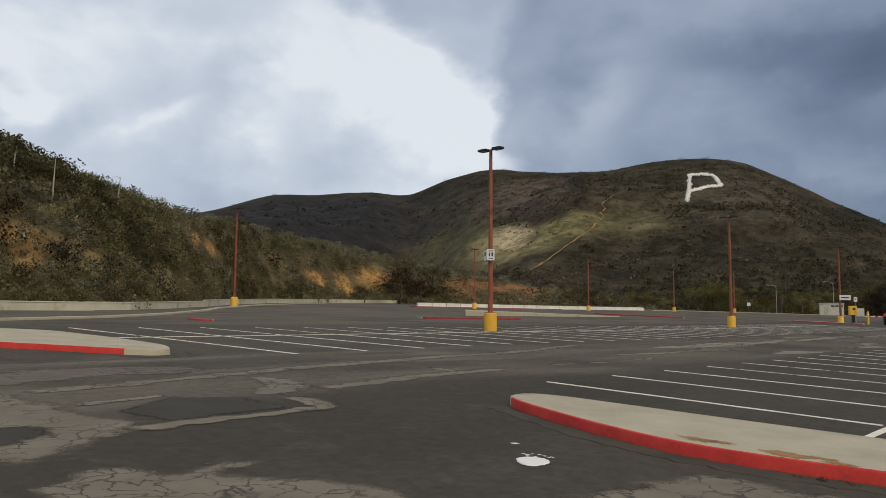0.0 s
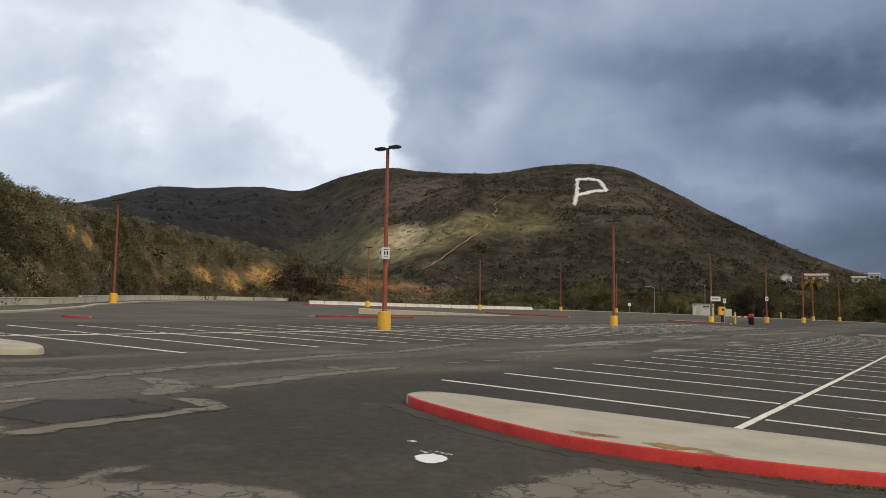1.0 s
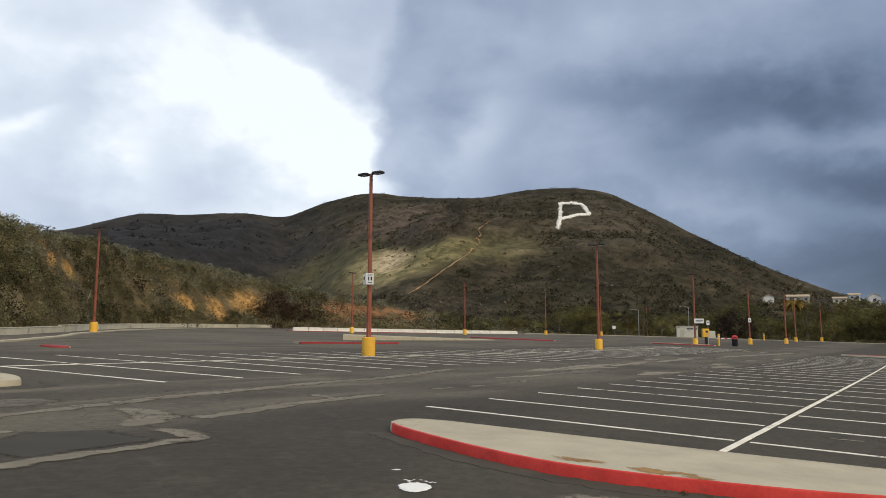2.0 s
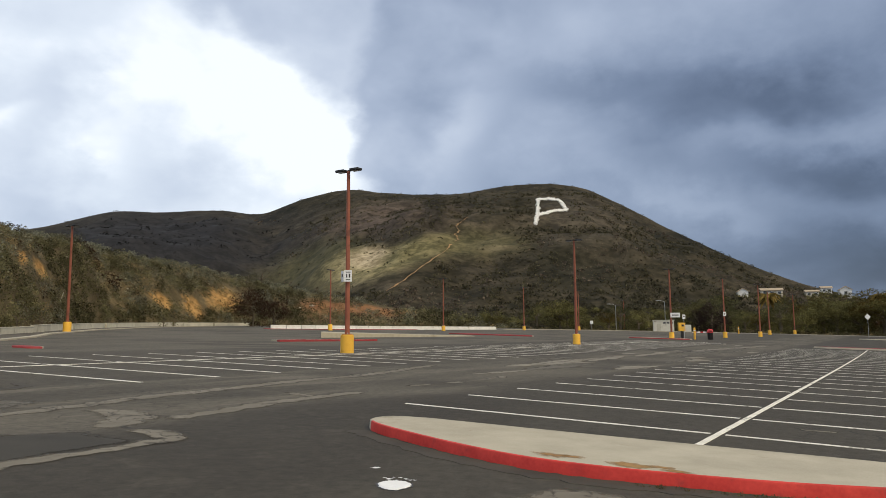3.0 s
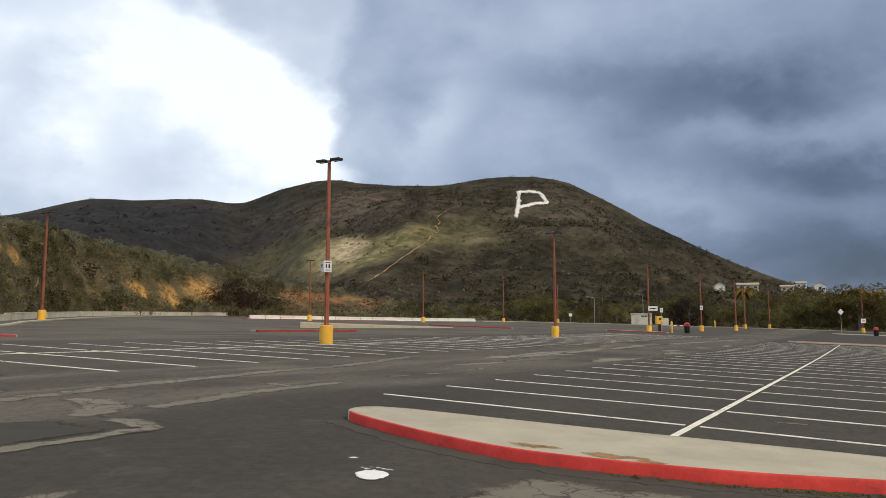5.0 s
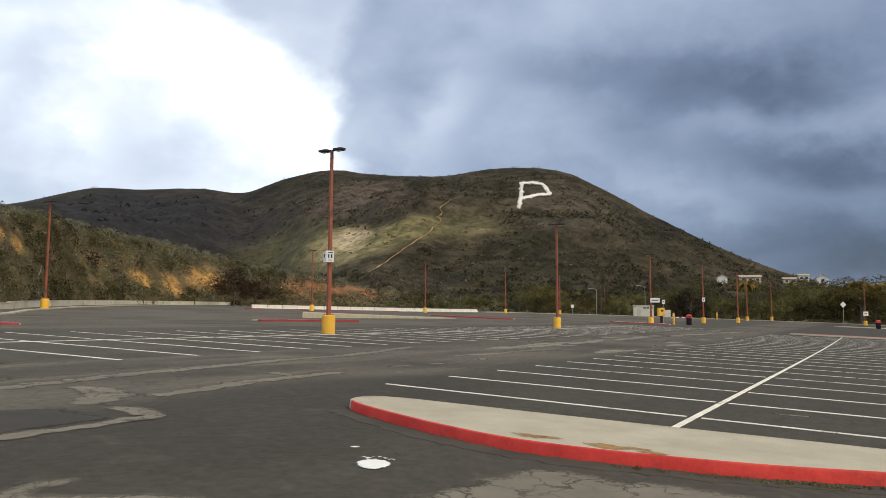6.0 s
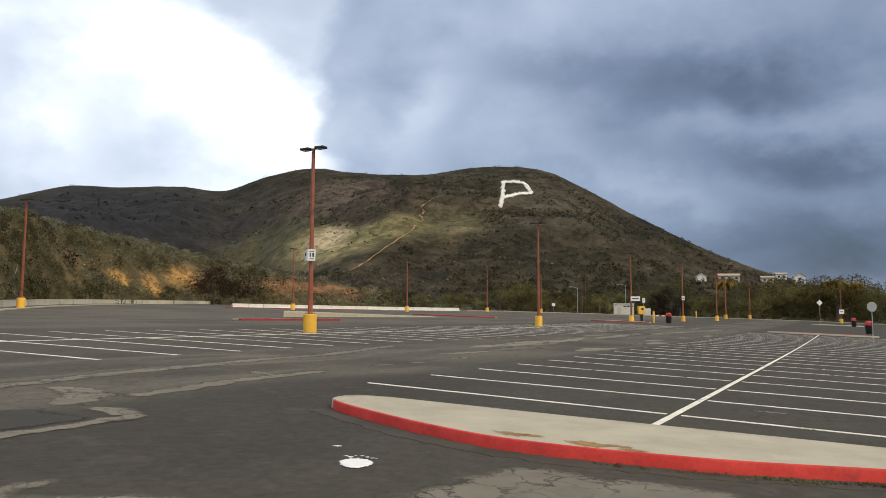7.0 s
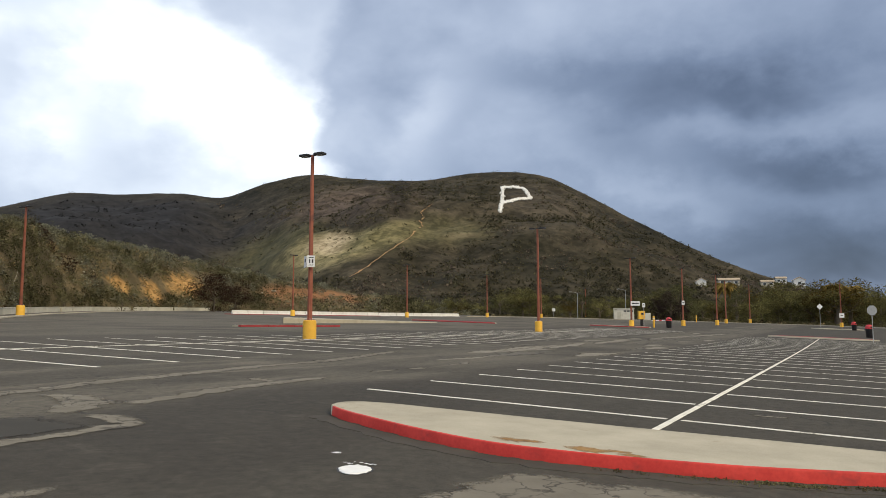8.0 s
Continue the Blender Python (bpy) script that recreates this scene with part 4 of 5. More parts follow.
def light_pole(height=10.05):
    owner = thing("light_pole", "tall rust-red parking lot light pole on a yellow concrete base", "light pole", Matrix(), "parking lot light poles")
    part("base", lathe([(0.36, -0.3), (0.36, 0.88), (0.345, 0.95), (0.30, 0.98)], 28), YELLOW, owner, "yellow-painted round concrete base", True)
    part("base_plate", box((0.40, 0.40, 0.03), (0, 0, 0.995), 0.006), RUST, owner)
    for sx in (-1, 1):
        for sy in (-1, 1):
            part("bolt", lathe([(0.022, 0.98), (0.022, 1.06), (0.010, 1.08)], 8, (sx * 0.15, sy * 0.15, 0)), GALV, owner)
    bm = bmesh.new()
    rows = []
    for z, r in ((1.01, 0.135), (height * 0.5, 0.115), (height - 0.12, 0.09)):
        ring = []
        for k in range(8):
            a = math.pi / 4 * k + math.pi / 8
            ring.append(bm.verts.new((r * 1.04 * math.cos(a), r * 1.04 * math.sin(a), z)))
        rows.append(ring)
    for a, b in zip(rows, rows[1:]):
        for k in range(8):
            bm.faces.new((a[k], a[(k + 1) % 8], b[(k + 1) % 8], b[k]))
    bm.faces.new(rows[-1])
    part("shaft", bm, RUST, owner, "tapered rust-red steel shaft")
    part("hand_hole_cover", box((0.10, 0.02, 0.18), (0, -0.135, 1.5), 0.005), RUST, owner)
    part("crossarm", box((0.62, 0.09, 0.08), (0, 0, height - 0.10), 0.01), LAMP_DARK, owner)
    for s in (-1, 1):
        head = part("lamp_head", box((0.60, 0.42, 0.13), (s * 0.50, 0, height - 0.07), 0.03), LAMP_DARK, owner, "flat dark box lamp head")
        part("lens", box((0.40, 0.30, 0.02), (s * 0.50, 0, height - 0.145), 0.004), LENS, head)
    return owner


POLE = light_pole()
POLE_TURN = -29.0
spots = [(-7.13, 39.1), (9.2, 70.4), (27.2, 105.5), (-38.2, 66.0), (-24.6, 119.5), (-6.85, 138.5), (10.3, 170.5), (41.4, 126), (53.8, 143.5), (66.8, 172.5),
         (79.2, 188.5), (88.4, 162.2), (25.0, 186.0), (47.5, 243.0)]
for k, (x, y) in enumerate(spots):
    ob = POLE if k == 0 else copy_thing(POLE, Matrix())
    ob.matrix_basis = on_ground(x, y, POLE_TURN + (90 if k in (4, 7) else 0))


def panel_sign(name, label, w, h, m, bars=(), face=SIGN_WHITE):
    """A flat sheet sign on two clips, facing -y of its own frame, with plain bars for writing."""
    owner = thing(name, label, "sign", m)
    sheet = part("panel", box((w, 0.012, h), (0, 0, 0), 0.004), face, owner)
    for z in (-h * 0.3, h * 0.3):
        part("clip", box((0.10, 0.14, 0.04), (0, 0.07, z), 0.004), GALV, owner)
    for bx, bz, bw, bh in bars:
        part("bar", box((bw * w, 0.003, bh * h), (bx * w, -0.0085, bz * h)), SIGN_INK, sheet)
    return owner


def pole_top(k, z):
    x, y = spots[k]
    return x, y, ground_z(x, y) + z


x, y, z = pole_top(0, 4.12)
panel_sign("row_sign", "white row sign with dark lettering on a pole", 0.42, 0.62, pose(x + 0.06, y - 0.27, z, 0, 0, 8),
           [(0.02, 0.33, 0.62, 0.07), (-0.16, 0.02, 0.16, 0.34), (0.20, 0.02, 0.20, 0.34), (0.02, -0.32, 0.55, 0.06)])
panel_sign("row_sign", "white row sign seen edge-on from the side", 0.42, 0.60, pose(x - 0.27, y - 0.12, z - 0.02, 0, 0, -62), [(0, 0.1, 0.5, 0.3)])
x, y, z = pole_top(2, 3.4)
panel_sign("entry_sign", "wide white notice board by the gate arm", 1.35, 0.66, pose(x + 0.55, y - 0.25, z, 0, 0, 0), [(0, 0, 0.7, 0.2)])
panel_sign("entry_sign", "small white notice beside the board", 0.42, 0.62, pose(x + 1.75, y - 0.25, z - 0.25, 0, 0, 0), [(0, 0.1, 0.5, 0.2)])
part("post", lathe([(0.03, 0.0), (0.03, 3.4)], 8, (x + 1.75, y - 0.15, ground_z(x, y))), GALV, bpy.data.objects["entry_sign.001"]).matrix_parent_inverse = pose(x + 1.75, y - 0.25, z - 0.25).inverted()
x, y, z = pole_top(11, 2.55)
panel_sign("lot_sign", "white square notice on a light pole", 1.1, 0.95, pose(x, y - 0.25, z, 0, 0, 0), [(0, 0, 0.5, 0.15)])
x, y, z = pole_top(7, 4.0)
panel_sign("lot_sign", "small white notice on a light pole", 0.5, 0.7, pose(x, y - 0.25, z, 0, 0, 0), [(0, 0, 0.5, 0.3)])


def post_sign(name, label, x, y, centre, corners, radius, turn, tall, face=SIGN_WHITE, spin=0.0):
    """A sheet sign of a few corners on a steel post."""
    owner = thing(name, label, "road sign", on_ground(x, y, turn))
    bm = bmesh.new()
    a, b = [], []
    for k in range(corners):
        q = 2 * math.pi * (k + 0.5) / corners + spin
        a.append(bm.verts.new((radius * math.cos(q), -0.045, centre + radius * math.sin(q))))
        b.append(bm.verts.new((radius * math.cos(q), -0.033, centre + radius * math.sin(q))))
    bm.faces.new(a)
    bm.faces.new(list(reversed(b)))
    for k in range(corners):
        bm.faces.new((a[k], b[k], b[(k + 1) % corners], a[(k + 1) % corners]))
    part("panel", bm, face, owner)
    part("post", box((0.07, 0.05, tall + 0.3), (0, 0.0, tall / 2 - 0.15), 0.008), GALV, owner)
    for z in (-radius * 0.45, radius * 0.45):
        part("bolt", lathe([(0.02, 0.0), (0.02, 0.03)], 8, (0, -0.06, centre + z)), GALV, owner)
    return owner


post_sign("stop_sign", "octagonal sign seen from its bare metal back", 41.1, 70.0, 3.05, 8, 0.50, 0, 3.45, GALV)
post_sign("warning_sign", "white diamond sign at the far road", 77.4, 150.0, 4.25, 4, 0.62, 0, 4.6, SIGN_WHITE, math.pi / 4)
post_sign("give_way_sign", "small pale sign at the lot's far edge", 28.5, 188.0, 2.1, 4, 0.55, 0, 2.3)


def litter_bin():
    owner = thing("litter_bin", "black litter bin with a red domed lid", "bin", Matrix(), "litter bins")
    part("drum", lathe([(0.33, 0.0), (0.37, 0.06), (0.40, 0.98), (0.41, 1.02), (0.39, 1.04)], 20), BLACK_PLASTIC, owner, "black ribbed drum", True)
    part("lid", lathe([(0.42, 1.02), (0.42, 1.12), (0.40, 1.30), (0.33, 1.44), (0.20, 1.52), (0.05, 1.55)], 20), RED_LID, owner, "red domed lid", True)
    part("flap", box((0.34, 0.03, 0.16), (0, -0.405, 1.24), 0.01), BLACK_PLASTIC, owner)
    return owner


BIN = litter_bin()
for k, (x, y) in enumerate([(33.2, 107.5), (50.3, 86.4), (72.2, 128.5)]):
    ob = BIN if k == 0 else copy_thing(BIN, Matrix())
    ob.matrix_basis = on_ground(x, y, 12 * k)

# gate gear by the third pole
x, y = 29.9, 110.0
gate = thing("ticket_machine", "yellow ticket machine on a black pedestal", "ticket machine", on_ground(x, y, 5))
part("pedestal", box((0.34, 0.34, 1.2), (0, 0, 0.5), 0.02), BLACK_PLASTIC, gate)
cab = part("cabinet", box((0.95, 0.6, 1.25), (-0.05, 0, 1.75), 0.05), YELLOW, gate)
part("screen", box((0.4, 0.02, 0.3), (0.05, -0.305, 1.95)), DARK_GLASS, cab)
bollard = thing("bollard", "yellow steel bollard beside the gate", "bollard", on_ground(30.9, 107.2), "bollards")
part("post", lathe([(0.15, -0.2), (0.15, 1.55), (0.12, 1.66), (0.04, 1.70)], 16), YELLOW, bollard, smooth=True)
part("band", lathe([(0.153, 1.2), (0.153, 1.32)], 16), SIGN_WHITE, bollard)
ob = copy_thing(bollard, on_ground(61.0, 176.0))
arm = thing("gate_arm", "white gate arm with red ends across the lane", "gate arm", on_ground(32.1, 107.9))
part("boom", box((2.6, 0.08, 0.16), (0, 0, 1.05), 0.01), SIGN_WHITE, arm)
for bx in (-0.9, 0.0, 0.9):
    part("red_band", box((0.4, 0.086, 0.166), (bx, 0, 1.05), 0.01), RED_LID, arm)
part("cradle", box((0.12, 0.12, 1.1), (1.2, 0, 0.5), 0.01), GALV, arm)

# ---------------------------------------------------------------- concrete walls and barriers
WALL_LINE = [(-37.0, 8.0), (-35.5, 25.0), (-33.6, 36.0), (-33.4, 43.0), (-35.4, 51.0), (-39.6, 63.0), (-45.5, 78.0), (-52.0, 98.0), (-56.0, 116.0), (-58.0, 133.0), (-56.5, 150.0), (-53.0, 161.0)]


def along(path, step):
    """Places at even steps on a path, with the way it goes."""
    out, left = [], 0.0
    for (x0, y0), (x1, y1) in zip(path, path[1:]):
        d = math.hypot(x1 - x0, y1 - y0)
        while left < d:
            out.append((x0 + (x1 - x0) * left / d, y0 + (y1 - y0) * left / d, math.degrees(math.atan2(y1 - y0, x1 - x0))))
            left += step
        left -= d
    return out


wall = thing("retaining_wall", "low weathered concrete retaining wall below the slope", "wall", Matrix())
tagged(wall, kind="structure")
for k, (x, y, turn) in enumerate(along(WALL_LINE, 4.0)):
    bm = box((4.03, 0.24, 1.1), (2.0, 0, 0.10), 0.02)
    box((4.03, 0.30, 0.08), (2.0, 0, 0.67), 0.015, bm=bm)
    ob = part("wall_panel", bm, WALL_CONC, wall)
    x1, y1 = x + 4 * math.cos(radians(turn)), y + 4 * math.sin(radians(turn))
    tilt = math.degrees(math.atan2(ground_z(x1, y1) - ground_z(x, y), 4.0))
    ob.matrix_basis = Matrix.Translation((x, y, ground_z(x, y) - (0.16 if y < 60 else 0.04))) @ Euler((0, radians(-tilt), radians(turn))).to_matrix().to_4x4()
foot_kerb = [(-25.5, 6.0), (-25.3, 25.0), (-25.6, 32.0), (-27.2, 39.0), (-30.8, 49.0), (-35.3, 58.5), (-43.5, 81.0), (-50.5, 108.0), (-54.0, 132.0), (-53.0, 149.0)]
strip = ribbon("kerb_strip", foot_kerb, 0.5, CONCRETE, 0.09, 0.05, 1.0, 401, label="pale concrete edge strip")


def barrier(length=3.0):
    owner = thing("barrier", "white-painted concrete barrier at the lot's edge", "barrier", Matrix(), "concrete barriers")
    prof = [(-0.30, -0.1), (-0.30, 0.08), (-0.17, 0.30), (-0.09, 0.80), (-0.06, 0.84), (0.06, 0.84), (0.09, 0.80), (0.17, 0.30), (0.30, 0.08), (0.30, -0.1)]
    bm = bmesh.new()
    a = [bm.verts.new((0.03, p, z)) for p, z in prof]
    b = [bm.verts.new((length - 0.03, p, z)) for p, z in prof]
    bm.faces.new(a)
    bm.faces.new(list(reversed(b)))
    for k in range(len(prof)):
        bm.faces.new((a[k], b[k], b[(k + 1) % len(prof)], a[(k + 1) % len(prof)]))
    bmesh.ops.recalc_face_normals(bm, faces=bm.faces)
    part("body", bm, WHITE_CONC, owner)
    for p in (0.5, length - 0.5):
        part("lifting_slot", box((0.25, 0.64, 0.06), (p, 0, -0.02)), SIGN_INK, owner)
    return owner


BARRIER = barrier()
line = along([(-35.0, 121.0), (-28.0, 129.0), (-12.0, 147.5)], 3.05) + along([(-11.5, 149.5), (3.5, 172.0)], 3.05)
for k, (x, y, turn) in enumerate(line):
    ob = BARRIER if k == 0 else copy_thing(BARRIER, Matrix())
    ob.matrix_basis = on_ground(x, y, turn)
    ob.scale = (1.0, 1.0, 0.82)
ribbon("kerb_strip", [(5.5, 176.0), (14.0, 186.0), (34.0, 192.0), (60.0, 188.0), (88.0, 176.0), (104.0, 150.0)], 0.7, CONCRETE, 0.12, 0.05, 2.0, 402, label="pale concrete kerb at the lot's far edge")

# raised concrete ramp on the median
x0, y0 = -15.4, 70.5
ramp = thing("concrete_ramp", "pale concrete loading ramp sinking into the asphalt", "ramp", on_ground(x0, y0, math.degrees(math.atan2(25.2, 14.7))))
bm = bmesh.new()
slope = ground_z(-0.7, 95.7) - ground_z(x0, y0)
back = ground_z(x0 - 0.5, y0 + 2.5) - ground_z(x0, y0)
pts = [(0, 0, 0), (29.2, 0, slope), (30.2, 1.2, slope + back), (1.9, 1.7, back)]
low = [bm.verts.new((a, b, c - 0.3)) for a, b, c in pts]
top = [bm.verts.new((a, b, c + h)) for (a, b, c), h in zip(pts, (0.52, 0.05, 0.05, 0.56))]
bm.faces.new(top)
bm.faces.new(list(reversed(low)))
for k in range(4):
    bm.faces.new((low[k], low[(k + 1) % 4], top[(k + 1) % 4], top[k]))
bmesh.ops.recalc_face_normals(bm, faces=bm.faces)
bmesh.ops.bevel(bm, geom=list(bm.edges), offset=0.03, segments=2, affect="EDGES")
part("slab", bm, CONCRETE, ramp)
x, y = -15.3, 55.0
far_kerb = thing("median_kerb", "red-painted kerb of the median", "kerb", on_ground(x, y, math.degrees(math.atan2(9.2, 6.2))))
for k in range(4):
    dz = ground_z(x + 1.55 * k, y + 2.3 * k) - ground_z(x, y)
    part("kerb_stone", box((2.74, 0.3, 0.40), (1.37 + 2.775 * k, 0, dz - 0.05), 0.03), RED_OLD, far_kerb)
    part("edge", box((2.74, 0.7, 0.40), (1.37 + 2.775 * k, 0.51, dz - 0.05), 0.02), CONCRETE, far_kerb)


# ---------------------------------------------------------------- scrub on the slopes
SOIL_SPOTS = [(-24.0, 2.6, 1.6, 0.6), (-21.9, 2.2, 1.2, 0.8), (-19.6, 2.7, 1.6, 0.9), (-31.9, 4.6, 0.6, 0.5), (-33.0, 5.4, 0.4, 0.3), (-9.5, 2.0, 4.5, 0.3), (-44.6, 5.1, 1.6, 0.6), (-42.5, 4.5, 1.1, 0.6),
              (-43.9, 3.3, 1.0, 0.7), (-40.0, 3.4, 1.2, 0.6), (-35.0, 2.4, 1.6, 0.6)]


def scatter_scrub():
    rng = np.random.default_rng(5)
    kinds = {"olive": (LEAF_OLIVE, [], []), "dark": (LEAF_DARK, [], []), "sage": (LEAF_GREY, [], []), "brown": (LEAF_BROWN, [], []), "straw": (LEAF_STRAW, [], [])}
    for k in range(4700):
        a = float(rng.uniform(-62, 3) if k % 3 else rng.uniform(-47, -14))
        f = NEAR_FOOT(a)
        s_ = float(rng.uniform(0.0, 1.08)) ** 1.1
        r = f + (28 + 0.13 * f) * s_
        x, y = polar(a, r)
        z = near_hill(a, r)
        up = math.degrees(math.atan2(z - EYE, r))
        bare = any(((a - p) / w) ** 2 + ((up - q) / h) ** 2 < 1 for p, q, w, h in SOIL_SPOTS)
        if bare and rng.random() < 0.62:
            continue
        v = fbm(x * 0.06, y * 0.06, 4.0, 3) + float(rng.normal(0, 0.22))
        kind_ = "dark" if v < -0.30 else "olive" if v < 0.10 else "sage" if v < 0.30 else "straw" if v < 0.55 else "brown"
        if s_ > 0.72 and a > -35 and rng.random() < 0.75:
            kind_ = "sage"
        size = float(rng.uniform(0.40, 0.95) + 0.9 * rng.random() ** 4) * (0.75 + r / 220) * (0.55 if bare else 1.0) * (0.6 if kind_ == "straw" else 1.0)
        if s_ > 0.72 and a > -35:
            size *= 0.6
        kinds[kind_][1].append((x, y, z + size * 0.30))
        kinds[kind_][2].append(size)
    names = {"olive": "olive-green coastal scrub covering the slope", "dark": "dark green brush in hollows of the slope", "sage": "grey-green sage bushes on the slope",
             "brown": "dead brown brush among the scrub", "straw": "tufts of dry straw-coloured grass"}
    for kind_, (mat, centres, sizes) in kinds.items():
        quads = leaf_cloud(centres, sizes, 140, 0.95, 0.070, rng, 0.78)
        tagged(new("scrub", quads_mesh("scrub", quads, mat)), names[kind_], "scrub", kind="stuff")


scatter_scrub()


def scatter_chaparral():
    rng = np.random.default_rng(9)
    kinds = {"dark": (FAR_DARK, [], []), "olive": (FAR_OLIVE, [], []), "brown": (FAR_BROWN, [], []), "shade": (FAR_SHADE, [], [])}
    places = []
    for k in range(11000):
        places.append((float(rng.uniform(-36, 34)), float(rng.uniform(0.02, 1.02)), 1.0))
    for k in range(1300):
        a, s_ = float(rng.uniform(-36, 34)), float(rng.uniform(0.03, 0.98)) ** 1.3
        reach = float(rng.uniform(0.25, 1.0))
        for j in range(int(rng.integers(6, 26))):
            places.append((a + float(rng.normal(0, reach)), min(1.01, max(0.01, s_ + float(rng.normal(0, 0.035 * reach)))), 1.35))
    for a, s_, swell in places:
        f, c = FAR_FOOT(a), FAR_RIDGE(a)
        r = f + (c - f) * s_
        x, y = polar(a, r)
        z = far_hill(a, r)
        up = math.degrees(math.atan2(z - EYE, r))
        # the grassy spur with its painted sun pool stays thin in bushes
        grass = ((a + 9.5) / 6.0) ** 2 + ((up - 5.0) / 1.8) ** 2 < 1.0 or ((a + 1.5) / 4.6) ** 2 + ((up - 6.9) / 1.3) ** 2 < 1.0
        if grass and rng.random() < 0.86:
            continue
        if 4.3 < a < 7.3 and 8.3 < up < 10.6:
            continue
        v = fbm(x * 0.012, y * 0.012, 7.0, 4) + float(rng.normal(0, 0.15))
        if v > 0.16 and rng.random() < 0.5:
            continue
        # brush on the left ridge takes the cloud-shadow tones
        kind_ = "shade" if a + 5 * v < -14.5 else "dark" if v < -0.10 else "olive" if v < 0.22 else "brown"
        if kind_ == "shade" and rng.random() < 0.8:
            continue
        if grass:
            kind_, swell = "olive", 0.8
        size = float(rng.uniform(0.4, 0.85) + 1.6 * rng.random() ** 6) * (swell if s_ < 0.9 else 0.75)
        kinds[kind_][1].append((x, y, z + size * 0.25))
        kinds[kind_][2].append(size)
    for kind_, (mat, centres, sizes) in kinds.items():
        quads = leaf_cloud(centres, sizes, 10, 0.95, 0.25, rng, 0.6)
        label = {"dark": "dark chaparral bushes on the mountain", "olive": "olive chaparral bushes on the mountain", "brown": "dry brown brush on the mountain", "shade": "far ridge brush coloured dark for cloud shade"}[kind_]
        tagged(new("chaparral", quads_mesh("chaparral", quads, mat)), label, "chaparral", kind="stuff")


scatter_chaparral()


def hillside_letter():
    """The big letter of whitewashed stones high on the mountain."""
    rng = np.random.default_rng(3)
    owner = thing("hillside_letter", "huge letter P of whitewashed stones on the mountainside", "hillside letter", Matrix())
    r0 = far_spot(5.8, 9.5)
    owner.matrix_basis = Matrix.Translation((*polar(5.8, r0), far_hill(5.8, r0)))
    inv = owner.matrix_basis.inverted()
    strokes = [[(4.76, 10.38), (4.70, 9.4), (4.50, 8.42)], [(4.72, 10.38), (5.6, 10.42), (6.35, 10.30)], [(6.35, 10.30), (6.62, 10.05), (6.98, 9.50)], [(6.98, 9.50), (6.0, 9.44), (4.72, 9.18)]]
    for path in strokes:
        verts, faces = [], []
        for (a0, e0), (a1, e1) in zip(path, path[1:]):
            count = int(math.hypot(a1 - a0, e1 - e0) / 0.022)
            for k in range(count):
                t = k / count
                for side in range(int(rng.integers(2, 6))):
                    a = a0 + (a1 - a0) * t + rng.normal(0, 0.06)
                    e = e0 + (e1 - e0) * t + rng.normal(0, 0.035)
                    r = far_spot(a, e)
                    c = inv @ Vector((*polar(a, r), far_hill(a, r) + 0.3))
                    sz = rng.uniform(0.35, 0.8)
                    base = len(verts)
                    for dx, dy, dz in ((1, 0, 0), (0, 1, 0), (-1, 0, 0), (0, -1, 0), (0.2, 0.1, 1), (0, 0, -1)):
                        j = rng.uniform(0.75, 1.2)
                        verts.append((c.x + dx * sz * j, c.y + dy * sz * j, c.z + dz * sz * j))
                    for q in range(4):
                        faces.append((base + q, base + (q + 1) % 4, base + 4))
                        faces.append((base + (q + 1) % 4, base + q, base + 5))
        ob = new("stroke", mesh_of("stroke", verts, faces, STONE_WHITE, False))
        ob.parent = owner
        tagged(ob, kind="stuff")


hillside_letter()


def trail(name, points, width, mat, label):
    """A bare footpath up the mountain."""
    verts, faces = [], []
    pts = []
    for (a0, e0), (a1, e1) in zip(points, points[1:]):
        for k in range(14):
            t = k / 14
            pts.append((a0 + (a1 - a0) * t, e0 + (e1 - e0) * t))
    for k, (a, e) in enumerate(pts):
        wide = width * (0.15 + 1.7 * abs(noise.noise(Vector((k * 0.23, 1.3, 0)))))
        a += 0.10 * noise.noise(Vector((k * 0.17, 5.0, 2.0)))
        for side in (-1, 1):
            da = a + side * wide
            r = far_spot(da, e)
            verts.append((*polar(da, r - 0.3), far_hill(da, r) + 0.45))
    for k in range(len(pts) - 1):
        faces.append((2 * k, 2 * k + 1, 2 * k + 3, 2 * k + 2))
    tagged(new(name, mesh_of(name, verts, faces, mat)), label, "footpath", kind="structure")


TRAIL_EARTH = material("bare_trail_earth", (0.24, 0.140, 0.062), (0.40, 0.265, 0.135), 0.1, 0.95, 0.3, 1.0)
trail("footpath", [(-0.9, 9.1), (-1.3, 8.75), (-1.8, 8.4), (-1.5, 8.05), (-1.85, 7.75), (-1.6, 7.35), (-1.9, 7.2)], 0.07, TRAIL_EARTH, "bare zigzag footpath up the dry spur")
trail("footpath", [(-2.2, 6.95), (-2.55, 6.5), (-4.2, 5.45), (-5.9, 4.15), (-7.4, 3.25)], 0.10, TRAIL_EARTH, "bare earth footpath across the dry spur")

# ---------------------------------------------------------------- trees


